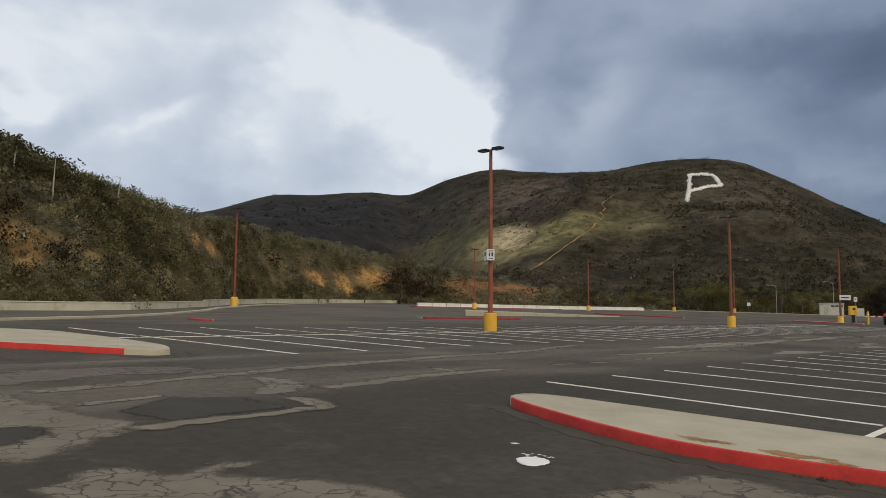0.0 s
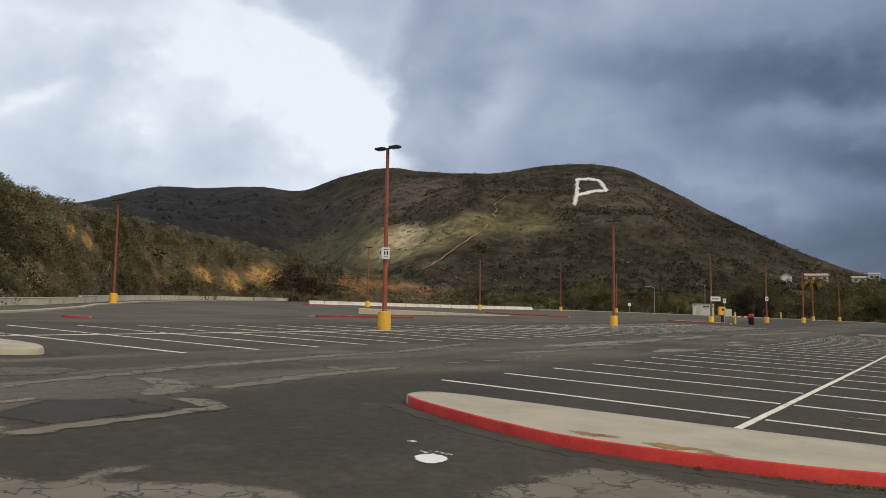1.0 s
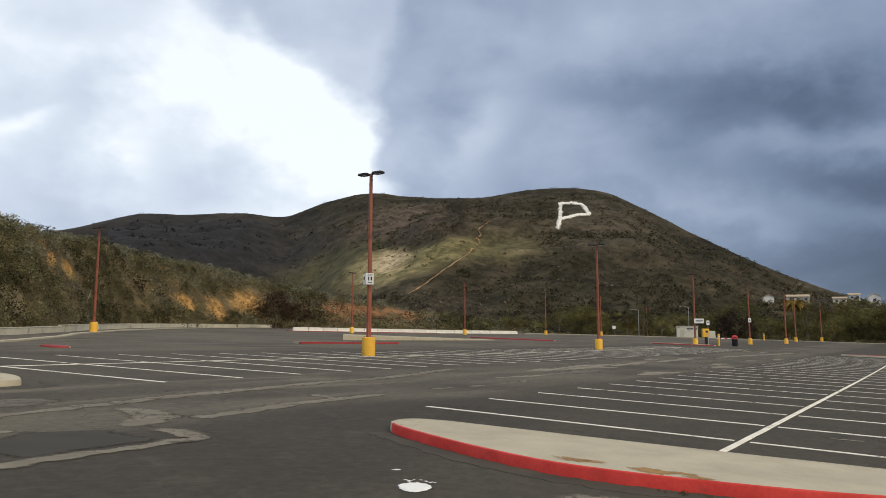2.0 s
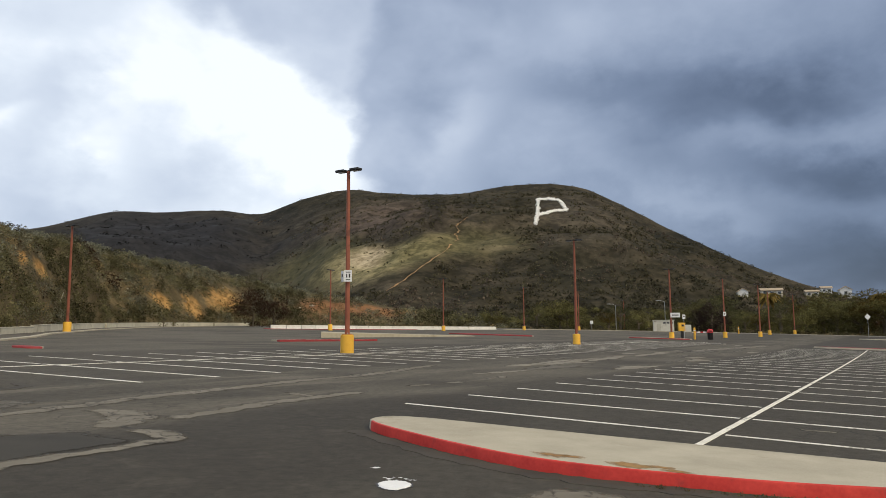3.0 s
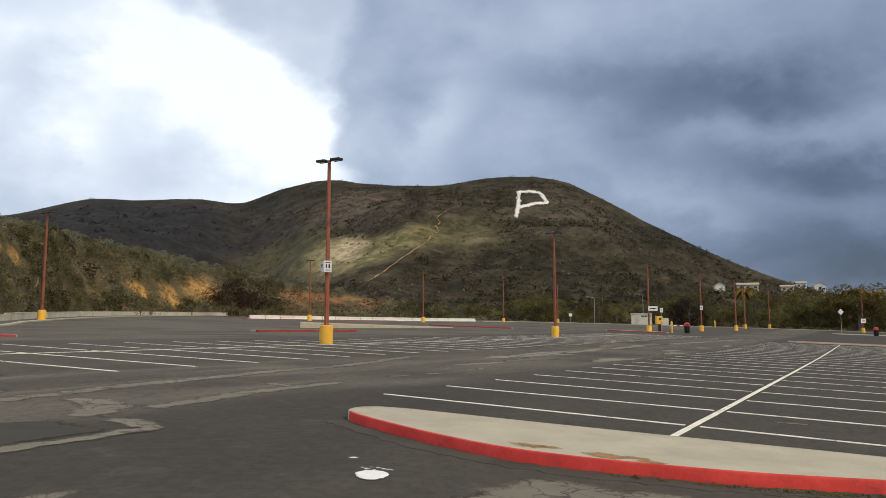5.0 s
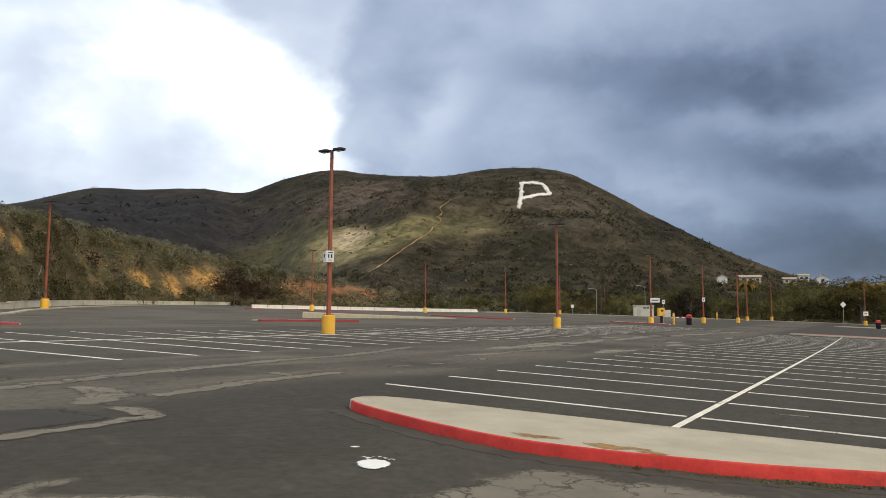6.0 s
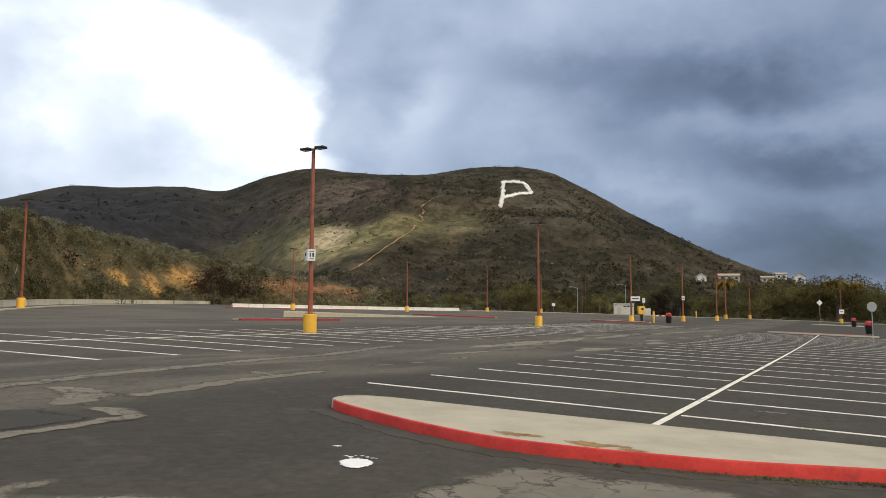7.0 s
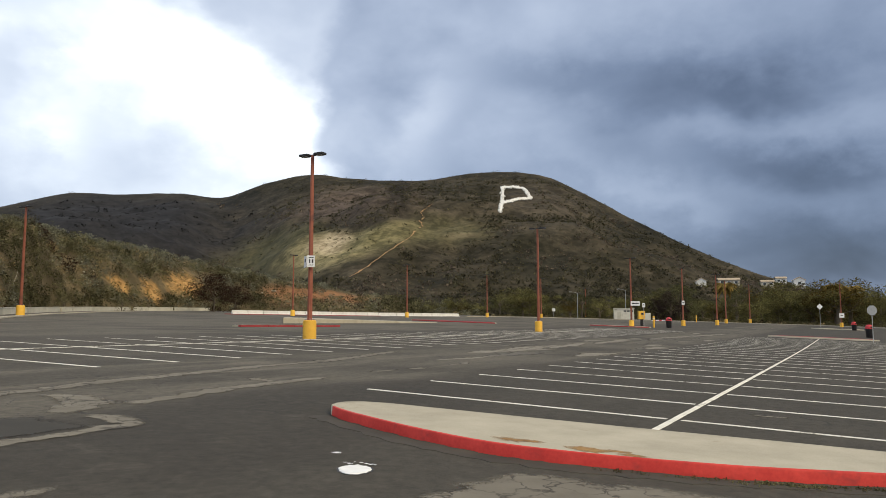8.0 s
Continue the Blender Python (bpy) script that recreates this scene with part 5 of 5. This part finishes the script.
def tree(name, seed, leaves, label, tall=8.0, wide=3.2, clumps=30, low=0.15, per=190):
    """A tapered trunk with limbs and a ragged crown of leaf clumps."""
    rng = np.random.default_rng(seed)
    owner = thing(name, label, "tree" if name != "shrub" else "shrub", Matrix())
    lean = rng.normal(0, 0.25, 2)
    bm = tube([(0, 0, -0.4), (lean[0] * 0.3, lean[1] * 0.3, tall * 0.3), (lean[0], lean[1], tall * 0.65)], [0.035 * tall, 0.026 * tall, 0.012 * tall])
    tips = []
    for k in range(7):
        a = k * 0.9 + rng.uniform(-0.3, 0.3)
        z0 = tall * rng.uniform(0.2, 0.5)
        end = (math.cos(a) * wide * rng.uniform(0.4, 0.8), math.sin(a) * wide * rng.uniform(0.4, 0.8), z0 + tall * rng.uniform(0.12, 0.35))
        tube([(lean[0] * 0.3, lean[1] * 0.3, z0), ((end[0]) * 0.5, end[1] * 0.5, (z0 + end[2]) / 2 + 0.1), end], [0.014 * tall, 0.010 * tall, 0.004 * tall], 6, bm)
        tips.append(end)
    part("trunk", bm, BARK, owner)
    centres, sizes = list(tips), [wide * 0.36] * len(tips)
    for k in range(clumps):
        h = rng.uniform(low, 1.0)
        env = wide * math.sqrt(max(0.05, 1 - ((h - 0.55) / 0.55) ** 2)) * rng.uniform(0.3, 1.0)
        a = rng.uniform(0, 6.283)
        centres.append((env * math.cos(a), env * math.sin(a), tall * h * 0.93))
        sizes.append(wide * rng.uniform(0.20, 0.42))
    quads = leaf_cloud(centres, sizes, per, 1.0, 0.062, rng, 0.8)
    ob = new("crown", quads_mesh("crown", quads, leaves))
    ob.parent = owner
    return owner


TREES = [tree("tree", 21, TREE_DARK, "dark green broad-crowned tree at the lot's far edge"),
         tree("tree", 22, TREE_OLIVE, "olive-green tree at the lot's far edge", 8.0, 3.6),
         tree("tree", 23, TREE_DARK, "tall dark tree beyond the parking lot", 8.0, 2.5, 22, 0.2),
         tree("tree", 24, LEAF_GOLD, "tree with yellowing leaves beyond the lot", 8.0, 3.4, 20, 0.4),
         tree("tree", 25, TREE_OLIVE, "low spreading olive tree beyond the lot", 8.0, 4.4, 34, 0.1),
         tree("tree", 26, LEAF_RED, "russet-leaved small tree beyond the lot", 8.0, 5.0, 26, 0.1)]
TREE_LINE = curve_of([(-3, 1.2), (0, 1.9), (3, 2.2), (6, 2.5), (9, 2.3), (12, 2.5), (15, 1.9), (17.6, 3.0), (20, 2.4), (22.5, 2.5), (25, 2.55), (27, 2.75), (28.5, 3.0), (31, 2.75), (36, 2.4), (46, 2.4)])
rng = random.Random(77)
first = set()
a = -3.0
plan = []
while a < 44:
    for row, (r, drop) in enumerate(((222, 0.85), (246, 0.62), (268, 1.0))):
        plan.append((a + rng.uniform(-0.5, 0.5), r + rng.uniform(-7, 7), rng.uniform(0.55, 1.08) if row != 1 else rng.uniform(0.4, 0.75)))
    a += 1.25
for az_, r, frac in plan:
    x, y = polar(az_, r)
    z = max(ground_z(x, y), far_hill(az_, r))
    tall = (EYE + r * math.tan(radians(TREE_LINE(az_))) - z) * frac
    if tall < 1.5:
        continue
    pick = rng.choices(range(6), (4, 3.5, 3, 0.6, 3, 0.2))[0]
    if abs(az_ - 28.6) < 0.5 and r < 232:
        pick, tall = 3, tall * 1.15
    if abs(az_ - 11.6) < 0.5 and r < 232:
        pick, tall = 5, 4.2
    ob = TREES[pick] if pick not in first else copy_thing(TREES[pick], Matrix())
    first.add(pick)
    k = tall / 8.0
    ob.matrix_basis = pose(x, y, z - 0.2, 0, 0, rng.uniform(0, 360))
    ob.scale = (k * 1.5, k * 1.5, k)
for k in range(6):
    if k not in first:
        TREES[k].matrix_basis = on_ground(*polar(35 + k, 230))

DARK_TREE = tree("tree", 27, TREE_BROWN, "blackish-brown dense tree behind the gate", 8.0, 3.4, 46, 0.05, 150)
for k, (az_, r, tall) in enumerate([(17.3, 207, 8.4), (16.4, 209, 6.6), (18.0, 210, 6.0)]):
    ob = DARK_TREE if k == 0 else copy_thing(DARK_TREE, Matrix())
    x, y = polar(az_, r)
    ob.matrix_basis = pose(x, y, max(ground_z(x, y), far_hill(az_, r)) - 0.2, 0, 0, 75 * k)
    ob.scale = (tall / 8, tall / 8, tall / 8)


def palm(seed, label, tall=8.0, reach=3.4):
    """A palm: a slim ringed trunk under a head of arching, drooping fronds."""
    q = np.random.default_rng(seed)
    owner = thing("palm_tree", label, "palm tree", Matrix(), "palm trees")
    part("trunk", tube([(0, 0, -0.4), (0.05, 0, tall * 0.5), (0.0, 0.05, tall - 0.3)], [0.20, 0.16, 0.17], 10), BARK, owner)
    for k in range(26):
        turn, rise = 2.4 * k + q.uniform(-0.2, 0.2), q.uniform(-0.5, 1.2)
        bm = bmesh.new()
        rows = []
        for j in range(7):
            t = j / 6
            out = reach * (0.95 * t - 0.15 * t * t)
            z = tall - 0.2 + reach * (rise * 0.75 * t - (0.55 + 0.25 * rise) * t * t * 1.25)
            half = 0.42 * math.sin(math.pi * min(0.97, 0.12 + 0.88 * t)) + 0.02
            spot = Vector((math.cos(turn) * out, math.sin(turn) * out, z))
            side_ = Vector((-math.sin(turn), math.cos(turn), 0)) * half
            rows.append([bm.verts.new(spot - side_ - Vector((0, 0, half * 0.7))), bm.verts.new(spot), bm.verts.new(spot + side_ - Vector((0, 0, half * 0.7)))])
        for p_, q_ in zip(rows, rows[1:]):
            for i in range(2):
                bm.faces.new((p_[i], p_[i + 1], q_[i + 1], q_[i]))
        part("frond", bm, PALM_GOLD, owner)
    return owner


PALM = palm(61, "palm with yellowed drooping fronds beyond the lot")
for k, (az_, r, up) in enumerate([(28.2, 224, 2.75), (29.2, 226, 2.6), (21.2, 228, 3.0)]):
    ob = PALM if k == 0 else copy_thing(PALM, Matrix())
    x, y = polar(az_, r)
    z = max(ground_z(x, y), far_hill(az_, r))
    size = (EYE + r * math.tan(radians(up)) - z) / 9.0
    ob.matrix_basis = pose(x, y, z, 0, 0, 50 * k)
    ob.scale = (size, size, size)

SHRUB = tree("shrub", 31, LEAF_BROWN, "large dry brown shrub at the foot of the slope", 6.0, 3.6, 44, 0.03, 130)
SHRUB.matrix_basis = pose(*polar(-17.4, 158), ground_z(*polar(-17.4, 158)) - 0.3, 0, 0, 40)
SHRUB.scale = (1.15, 1.15, 1.4)
ob = copy_thing(SHRUB, pose(*polar(-15.9, 160), ground_z(*polar(-15.9, 160)) - 0.3, 0, 0, 170))
ob.scale = (0.95, 0.95, 1.0)
BUSH = tree("shrub", 32, LEAF_OLIVE, "small green bush leaning over the concrete wall", 2.4, 1.3, 20, 0.05, 50)
for k, (az_, r) in enumerate([(-23.8, 131), (-31.6, 84), (-33.0, 72), (-29.5, 103), (-27.5, 122)]):
    ob = BUSH if k == 0 else copy_thing(BUSH, Matrix())
    x, y = polar(az_, r)
    ob.matrix_basis = pose(x, y, ground_z(x, y) - 0.1, 0, 0, 77 * k)
SPIRE = tree("shrub", 33, LEAF_DARK, "dark rounded bush on the crest of the slope", 2.6, 1.5, 22, 0.05, 50)
for k, (az_, drop, size) in enumerate([(-46.5, 0.2, 1.0), (-43.9, 0.1, 0.7), (-41.5, 0.25, 0.5), (-39.0, 0.15, 1.0), (-38.2, 0.3, 0.9), (-37.4, 0.3, 0.6), (-33.3, 0.3, 0.7), (-32.6, 0.35, 0.5), (-16.9, 0.15, 2.7), (-17.9, 0.2, 1.8), (-30.2, 0.25, 1.6), (-29.0, 0.4, 1.3)]):
    ob = SPIRE if k == 0 else copy_thing(SPIRE, Matrix())
    r = near_spot(az_, NEAR_CREST(az_) - drop)
    ob.matrix_basis = pose(*polar(az_, r), near_hill(az_, r) - 0.2, 0, 0, 50 * k)
    ob.scale = (size, size, size * 0.85)

for k, (az_, size) in enumerate([(-27.3, 1.5), (-20.6, 1.2), (-19.9, 1.3), (-13.9, 1.3), (-9.4, 1.2), (2.2, 1.1), (4.2, 1.7), (5.9, 1.6), (11.2, 1.2), (15.5, 1.2), (-30.4, 1.1), (-33.1, 1.3)]):
    r = FAR_RIDGE(az_) - 3
    ob = copy_thing(SPIRE, pose(*polar(az_, r), far_hill(az_, r) - 0.4, 0, 0, 31 * k))
    ob["label"] = "dark bush standing on the mountain's skyline"
    ob.scale = (size * 1.5, size * 1.5, size * 0.55)


def flower_stalk(az_, low_el, high_el, lean, plume):
    """A dry flower stalk that stands out of the scrub."""
    r = near_spot(az_, low_el)
    z = near_hill(az_, r)
    tall = r * (math.tan(radians(high_el)) - math.tan(radians(low_el)))
    label = "pale dry yucca stalk with a dark seed head" if plume else "thin bleached yucca stalk above the scrub"
    owner = thing("yucca_stalk", label, "yucca", pose(*polar(az_, r), z, 0, 0, 0), "dry yucca stalks")
    part("stalk", tube([(0, 0, -0.3), (lean * 0.4, 0, tall * 0.5), (lean, 0, tall)], [0.085, 0.065, 0.03], 7), STALK, owner)
    q = np.random.default_rng(int(-az_ * 10))
    quads = leaf_cloud([(0, 0, 0.2)], [0.6], 60, 1.0, 0.2, q, 0.8)
    ob = new("leaf_rosette", quads_mesh("leaf_rosette", quads, LEAF_GREY))
    ob.parent = owner
    if plume:
        centres = [(lean * t, 0, tall * t) for t in (0.66, 0.74, 0.82, 0.90, 0.98)]
        quads = leaf_cloud(centres, [0.42, 0.5, 0.46, 0.36, 0.22], 60, 0.9, 0.2, q, 1.2)
        ob = new("seed_head", quads_mesh("seed_head", quads, LEAF_DARK))
        ob.parent = owner


flower_stalk(-45.1, 9.1, 11.75, 0.5, True)
flower_stalk(-42.6, 7.2, 10.4, 0.1, False)
flower_stalk(-38.45, 7.1, 9.5, 0.2, False)
flower_stalk(-30.6, 2.0, 3.3, 0.5, False)
flower_stalk(-36.2, 7.2, 8.4, 0.0, False)

# ---------------------------------------------------------------- houses above the lot


def house(label, w, d, h, walls, m, windows=3, gable=False):
    owner = thing("house", label, "house", m)
    part("wall", box((w, d, h + 2), (0, 0, h / 2 - 1), 0.05), walls, owner)
    bm = bmesh.new()
    e, rise = 0.4, (0.30 * w if gable else 0.13 * d)
    if gable:
        prof = [(-w / 2 - e, h - 0.1), (0, h + rise), (w / 2 + e, h - 0.1), (w / 2 + e, h + 0.15), (0, h + rise + 0.3), (-w / 2 - e, h + 0.15)]
        a = [bm.verts.new((x, -d / 2 - e, z)) for x, z in prof]
        b = [bm.verts.new((x, d / 2 + e, z)) for x, z in prof]
    else:
        prof = [(-d / 2 - e, h - 0.1), (0, h + rise), (d / 2 + e, h - 0.1), (d / 2 + e, h + 0.15), (0, h + rise + 0.3), (-d / 2 - e, h + 0.15)]
        a = [bm.verts.new((-w / 2 - e, y, z)) for y, z in prof]
        b = [bm.verts.new((w / 2 + e, y, z)) for y, z in prof]
    for k in range(6):
        bm.faces.new((a[k], a[(k + 1) % 6], b[(k + 1) % 6], b[k]))
    for q in ((0, 1, 4, 5), (1, 2, 3, 4)):
        bm.faces.new([a[i] for i in q])
        bm.faces.new([b[i] for i in reversed(q)])
    bmesh.ops.recalc_face_normals(bm, faces=bm.faces)
    part("roof", bm, ROOF_TILE, owner, "brown clay tile roof")
    if gable:
        bm = bmesh.new()
        tri = [(-w / 2, h), (w / 2, h), (0, h + rise)]
        a = [bm.verts.new((x, -d / 2, z)) for x, z in tri]
        b = [bm.verts.new((x, -d / 2 + 0.3, z)) for x, z in tri]
        bm.faces.new(a)
        bm.faces.new(list(reversed(b)))
        for k in range(3):
            bm.faces.new((a[k], b[k], b[(k + 1) % 3], a[(k + 1) % 3]))
        bmesh.ops.recalc_face_normals(bm, faces=bm.faces)
        part("gable", bm, walls, owner)
    for k in range(windows):
        x = (k + 0.5) / windows * w - w / 2
        win = part("window", box((1.5, 0.12, 1.3), (x, -d / 2 - 0.02, h * 0.55), 0.02), STUCCO_WHITE, owner)
        part("pane", box((1.3, 0.04, 1.1), (x, -d / 2 - 0.08, h * 0.55)), DARK_GLASS, win)


for az_, up, w, d, h, walls, windows, gable, label in (
        (21.4, 2.62, 9, 7, 2.5, STUCCO, 3, False, "long cream house on the hillside above the trees"),
        (19.5, 2.60, 4.2, 5, 2.4, STUCCO_WHITE, 0, True, "small white house among the hillside trees"),
        (24.0, 2.50, 6, 6, 2.4, STUCCO, 2, False, "cream house with a brown roof on the ridge"),
        (24.9, 2.72, 5, 6, 2.8, STUCCO_WHITE, 2, False, "white house on the ridge above the trees"),
        (26.05, 2.62, 5.4, 7, 3.0, STUCCO_WHITE, 1, True, "white gabled house on the ridge")):
    r = at_elevation(far_hill, az_, min(up, FAR_CREST(az_) - 0.2), 300, FAR_RIDGE(az_))
    z = EYE + r * math.tan(radians(up))
    base = max(far_hill(az_, r), z - 1.0) - 0.5
    house(label, w, d, h, walls, pose(*polar(az_, r), base, 0, 0, -az_ + 8), windows, gable)
    for k in range(4):
        ta, tr = az_ + math.degrees(w / r) * (k - 1.6) * 0.36, r - d / 2 - 5 - 2 * (k % 2)
        ob = copy_thing(TREES[(0, 4, 2, 1)[k]], Matrix())
        tall = base + h * (0.75, 0.35, 0.9, 0.45)[k] - far_hill(ta, tr)
        ob.matrix_basis = pose(*polar(ta, tr), far_hill(ta, tr) - 0.2, 0, 0, 70 * k)
        ob.scale = (tall / 7, tall / 7, tall / 8)

# pale service shed at the lot's far edge
x, y = polar(13.9, 203)
shed = thing("service_shed", "pale beige service shed with rough top", "shed", on_ground(x, y, -10))
part("body", box((5.2, 3.0, 2.9), (0, 0, 1.35), 0.06), BEIGE, shed)
part("roof", box((5.5, 3.3, 0.18), (0, 0, 2.88), 0.04), WALL_CONC, shed)
part("door", box((1.0, 0.06, 2.0), (-1.3, -1.52, 1.0), 0.01), WALL_CONC, shed)
for k in range(3):
    part("vent", box((0.7, 0.05, 0.35), (0.2 + 0.9 * k, -1.52, 2.2), 0.01), SIGN_INK, shed)
x, y = polar(15.6, 200)
shed = thing("utility_cabinet", "small beige utility cabinet beside the gate", "utility cabinet", on_ground(x, y, -10))
part("body", box((1.8, 1.0, 1.9), (0, 0, 0.9), 0.05), BEIGE, shed)
part("door", box((0.8, 0.04, 1.6), (-0.42, -0.51, 0.9), 0.01), BEIGE, shed)
part("door", box((0.8, 0.04, 1.6), (0.42, -0.51, 0.9), 0.01), BEIGE, shed)

# a spill of white paint and its flecks, rust stains, weeds at the kerb
bm = bmesh.new()
cx, cy = -0.93, 7.86
q = random.Random(8)
rim = []
for k in range(40):
    t = 2 * math.pi * k / 40
    r = 1 + 0.06 * q.uniform(-1, 1) + 0.05 * math.sin(3 * t)
    rim.append((cx + 0.175 * r * math.cos(t), cy + 0.21 * r * math.sin(t)))
low = [bm.verts.new((x, y, ground_z(x, y))) for x, y in rim]
top = [bm.verts.new((cx + (x - cx) * 0.95, cy + (y - cy) * 0.95, ground_z(x, y) + 0.014)) for x, y in rim]
for k in range(40):
    bm.faces.new((low[k], low[(k + 1) % 40], top[(k + 1) % 40], top[k]))
bm.faces.new(top)
# a slightly wider dark disc that shows round the cover's edge
rim_bm = bmesh.new()
edge_ = [rim_bm.verts.new((cx + (x - cx) * 1.12, cy + (y - cy) * 1.10, ground_z(x, y) + 0.005)) for x, y in rim]
rim_bm.faces.new(edge_)
cover = part("survey_cover", bm, SPLASH)
tagged(cover, "white-painted round cover in the asphalt", "manhole cover")
part("frame_ring", rim_bm, SIGN_INK, cover)
for k in range(14):
    x, y = cx + q.uniform(-0.15, 0.2), cy + 0.24 + abs(q.gauss(0, 0.07))
    if k == 0:
        x, y = -1.25, 8.74
    r = q.uniform(0.008, 0.03) if k else 0.05
    patch("paint_fleck", [(x - r, y), (x, y - r * 0.7), (x + r, y), (x, y + r * 0.6)], SPLASH, 0.004, 0.004, 500 + k, cell=r * 0.3)


def island_stain(u, w, length, wide, seed):
    q = random.Random(seed)
    bm = bmesh.new()
    vs = []
    for k in range(26):
        t = 2 * math.pi * k / 26
        rr = q.uniform(0.6, 1.1)
        x, y = lot(u + 1.7 * wide * rr * math.sin(t), w + 1.6 * length * rr * math.cos(t))
        vs.append(bm.verts.new((x, y, ground_z(x, y) + 0.154)))
    x, y = lot(u, w)
    core = bm.verts.new((x, y, ground_z(x, y) + 0.154))
    for k in range(26):
        face = bm.faces.new((core, vs[k], vs[(k + 1) % 26]))
        face.normal_update()
        if face.normal.z < 0:
            face.normal_flip()
    ob = part("rust_stain", bm, RUSTY_STAIN, ISLAND)
    rim_mask(ob.data, [0.0] * 26 + [1.0])
    ob.matrix_parent_inverse = ISLAND.matrix_basis.inverted()


for k, (u, w, a, b) in enumerate([(8.45, -3.75, 0.20, 0.10), (8.50, -3.45, 0.12, 0.07), (8.42, -2.75, 0.22, 0.11), (8.55, -2.40, 0.12, 0.06), (8.42, -2.2, 0.14, 0.05)]):
    island_stain(u, w, a, b, 600 + k)
ribbon("gutter", [lot(9.2, -7.35), lot(8.62, -6.2), lot(8.16, -4.95), lot(7.92, -3.8), lot(7.96, -2.9), lot(8.14, -2.0), lot(8.40, -1.1), lot(9.0, 0.2), lot(9.5, 1.6)], 0.34, GUTTER, 0.005, 0.35, 0.15, 700)
weeds = np.random.default_rng(4)
centres = []
for k in range(150):
    w = float(weeds.uniform(-2.6, 1.6)) if k % 3 else float(weeds.normal(-0.6, 0.35))
    u = 8.18 + 0.075 * (w + 3.3) ** 2 - 0.05 - abs(float(weeds.normal(0, 0.06)))
    x, y = lot(u, w)
    centres.append((x, y, ground_z(x, y) + 0.012))
tagged(new("weeds", quads_mesh("weeds", leaf_cloud(centres, [0.07] * 150, 16, 0.8, 0.14, weeds, 0.5), LEAF_OLIVE)), "dry weeds and grit along the kerb", "weeds", kind="stuff")


# pale rocks and dead sticks on the slope
q = np.random.default_rng(15)
verts, faces = [], []
for k in range(18):
    a = float(q.uniform(-46, -8))
    r = near_spot(a, float(q.uniform(0.25, 0.9)) * NEAR_CREST(a))
    c = Vector((*polar(a, r), near_hill(a, r) + 0.25))
    sz = float(q.uniform(0.12, 0.32)) * (0.5 + r / 200)
    long = sz * float(q.uniform(1.0, 2.6))
    turn = float(q.uniform(0, 6.28))
    base = len(verts)
    for dx, dy, dz in ((1, 0, 0), (0, 1, 0), (-1, 0, 0), (0, -1, 0), (0.2, 0.1, 1), (0, 0, -1)):
        j = float(q.uniform(0.7, 1.2))
        px, py = dx * long * j, dy * sz * j
        verts.append((c.x + px * math.cos(turn) - py * math.sin(turn), c.y + px * math.sin(turn) + py * math.cos(turn), c.z + dz * sz * j * 0.8))
    for p in range(4):
        faces.append((base + p, base + (p + 1) % 4, base + 4))
        faces.append((base + (p + 1) % 4, base + p, base + 5))
tagged(new("rocks", mesh_of("rocks", verts, faces, STALK, False)), "pale rocks and dead wood on the slope", "rocks", kind="stuff")

ribbon("kerb_strip", [(-35.5, 119.0), (-28.5, 126.5), (-12.5, 145.0)], 0.45, RED_OLD, 0.10, 0.1, 1.5, 403, label="faded red painted kerb before the barriers")


# low brush on the bank between the lot and the trees
q = np.random.default_rng(41)
for label, mat, count in (("olive brush on the bank beyond the lot", LEAF_OLIVE, 420), ("dry grass tufts on the bank beyond the lot", LEAF_STRAW, 160), ("dark brush under the trees", LEAF_DARK, 260)):
    centres, sizes = [], []
    for k in range(count):
        a = float(q.uniform(-4, 46))
        r = float(q.uniform(206.5, 226))
        x, y = polar(a, r)
        size = float(q.uniform(0.35, 1.1)) * (0.7 if mat is LEAF_STRAW else 1.0)
        centres.append((x, y, max(ground_z(x, y), far_hill(a, r)) + size * 0.3))
        sizes.append(size)
    tagged(new("brush", quads_mesh("brush", leaf_cloud(centres, sizes, 60, 1.0, 0.12, q, 0.7), mat)), label, "brush", kind="stuff")


def street_lamp(az_, r, tall):
    x, y = polar(az_, r)
    owner = thing("street_lamp", "thin grey street lamp beyond the lot", "street lamp", on_ground(x, y, -az_), "street lamps")
    part("post", tube([(0, 0, -0.3), (0, 0, tall * 0.5), (0, 0, tall)], [0.09, 0.07, 0.05], 8), GALV, owner)
    part("arm", tube([(0, 0, tall - 0.1), (-0.7, 0, tall + 0.25), (-1.7, 0, tall + 0.35)], [0.05, 0.045, 0.04], 6), GALV, owner)
    part("lamp_head", box((0.8, 0.32, 0.16), (-1.9, 0, tall + 0.33), 0.05), GALV, owner)


street_lamp(14.05, 207, 8.0)
street_lamp(10.45, 209, 7.0)
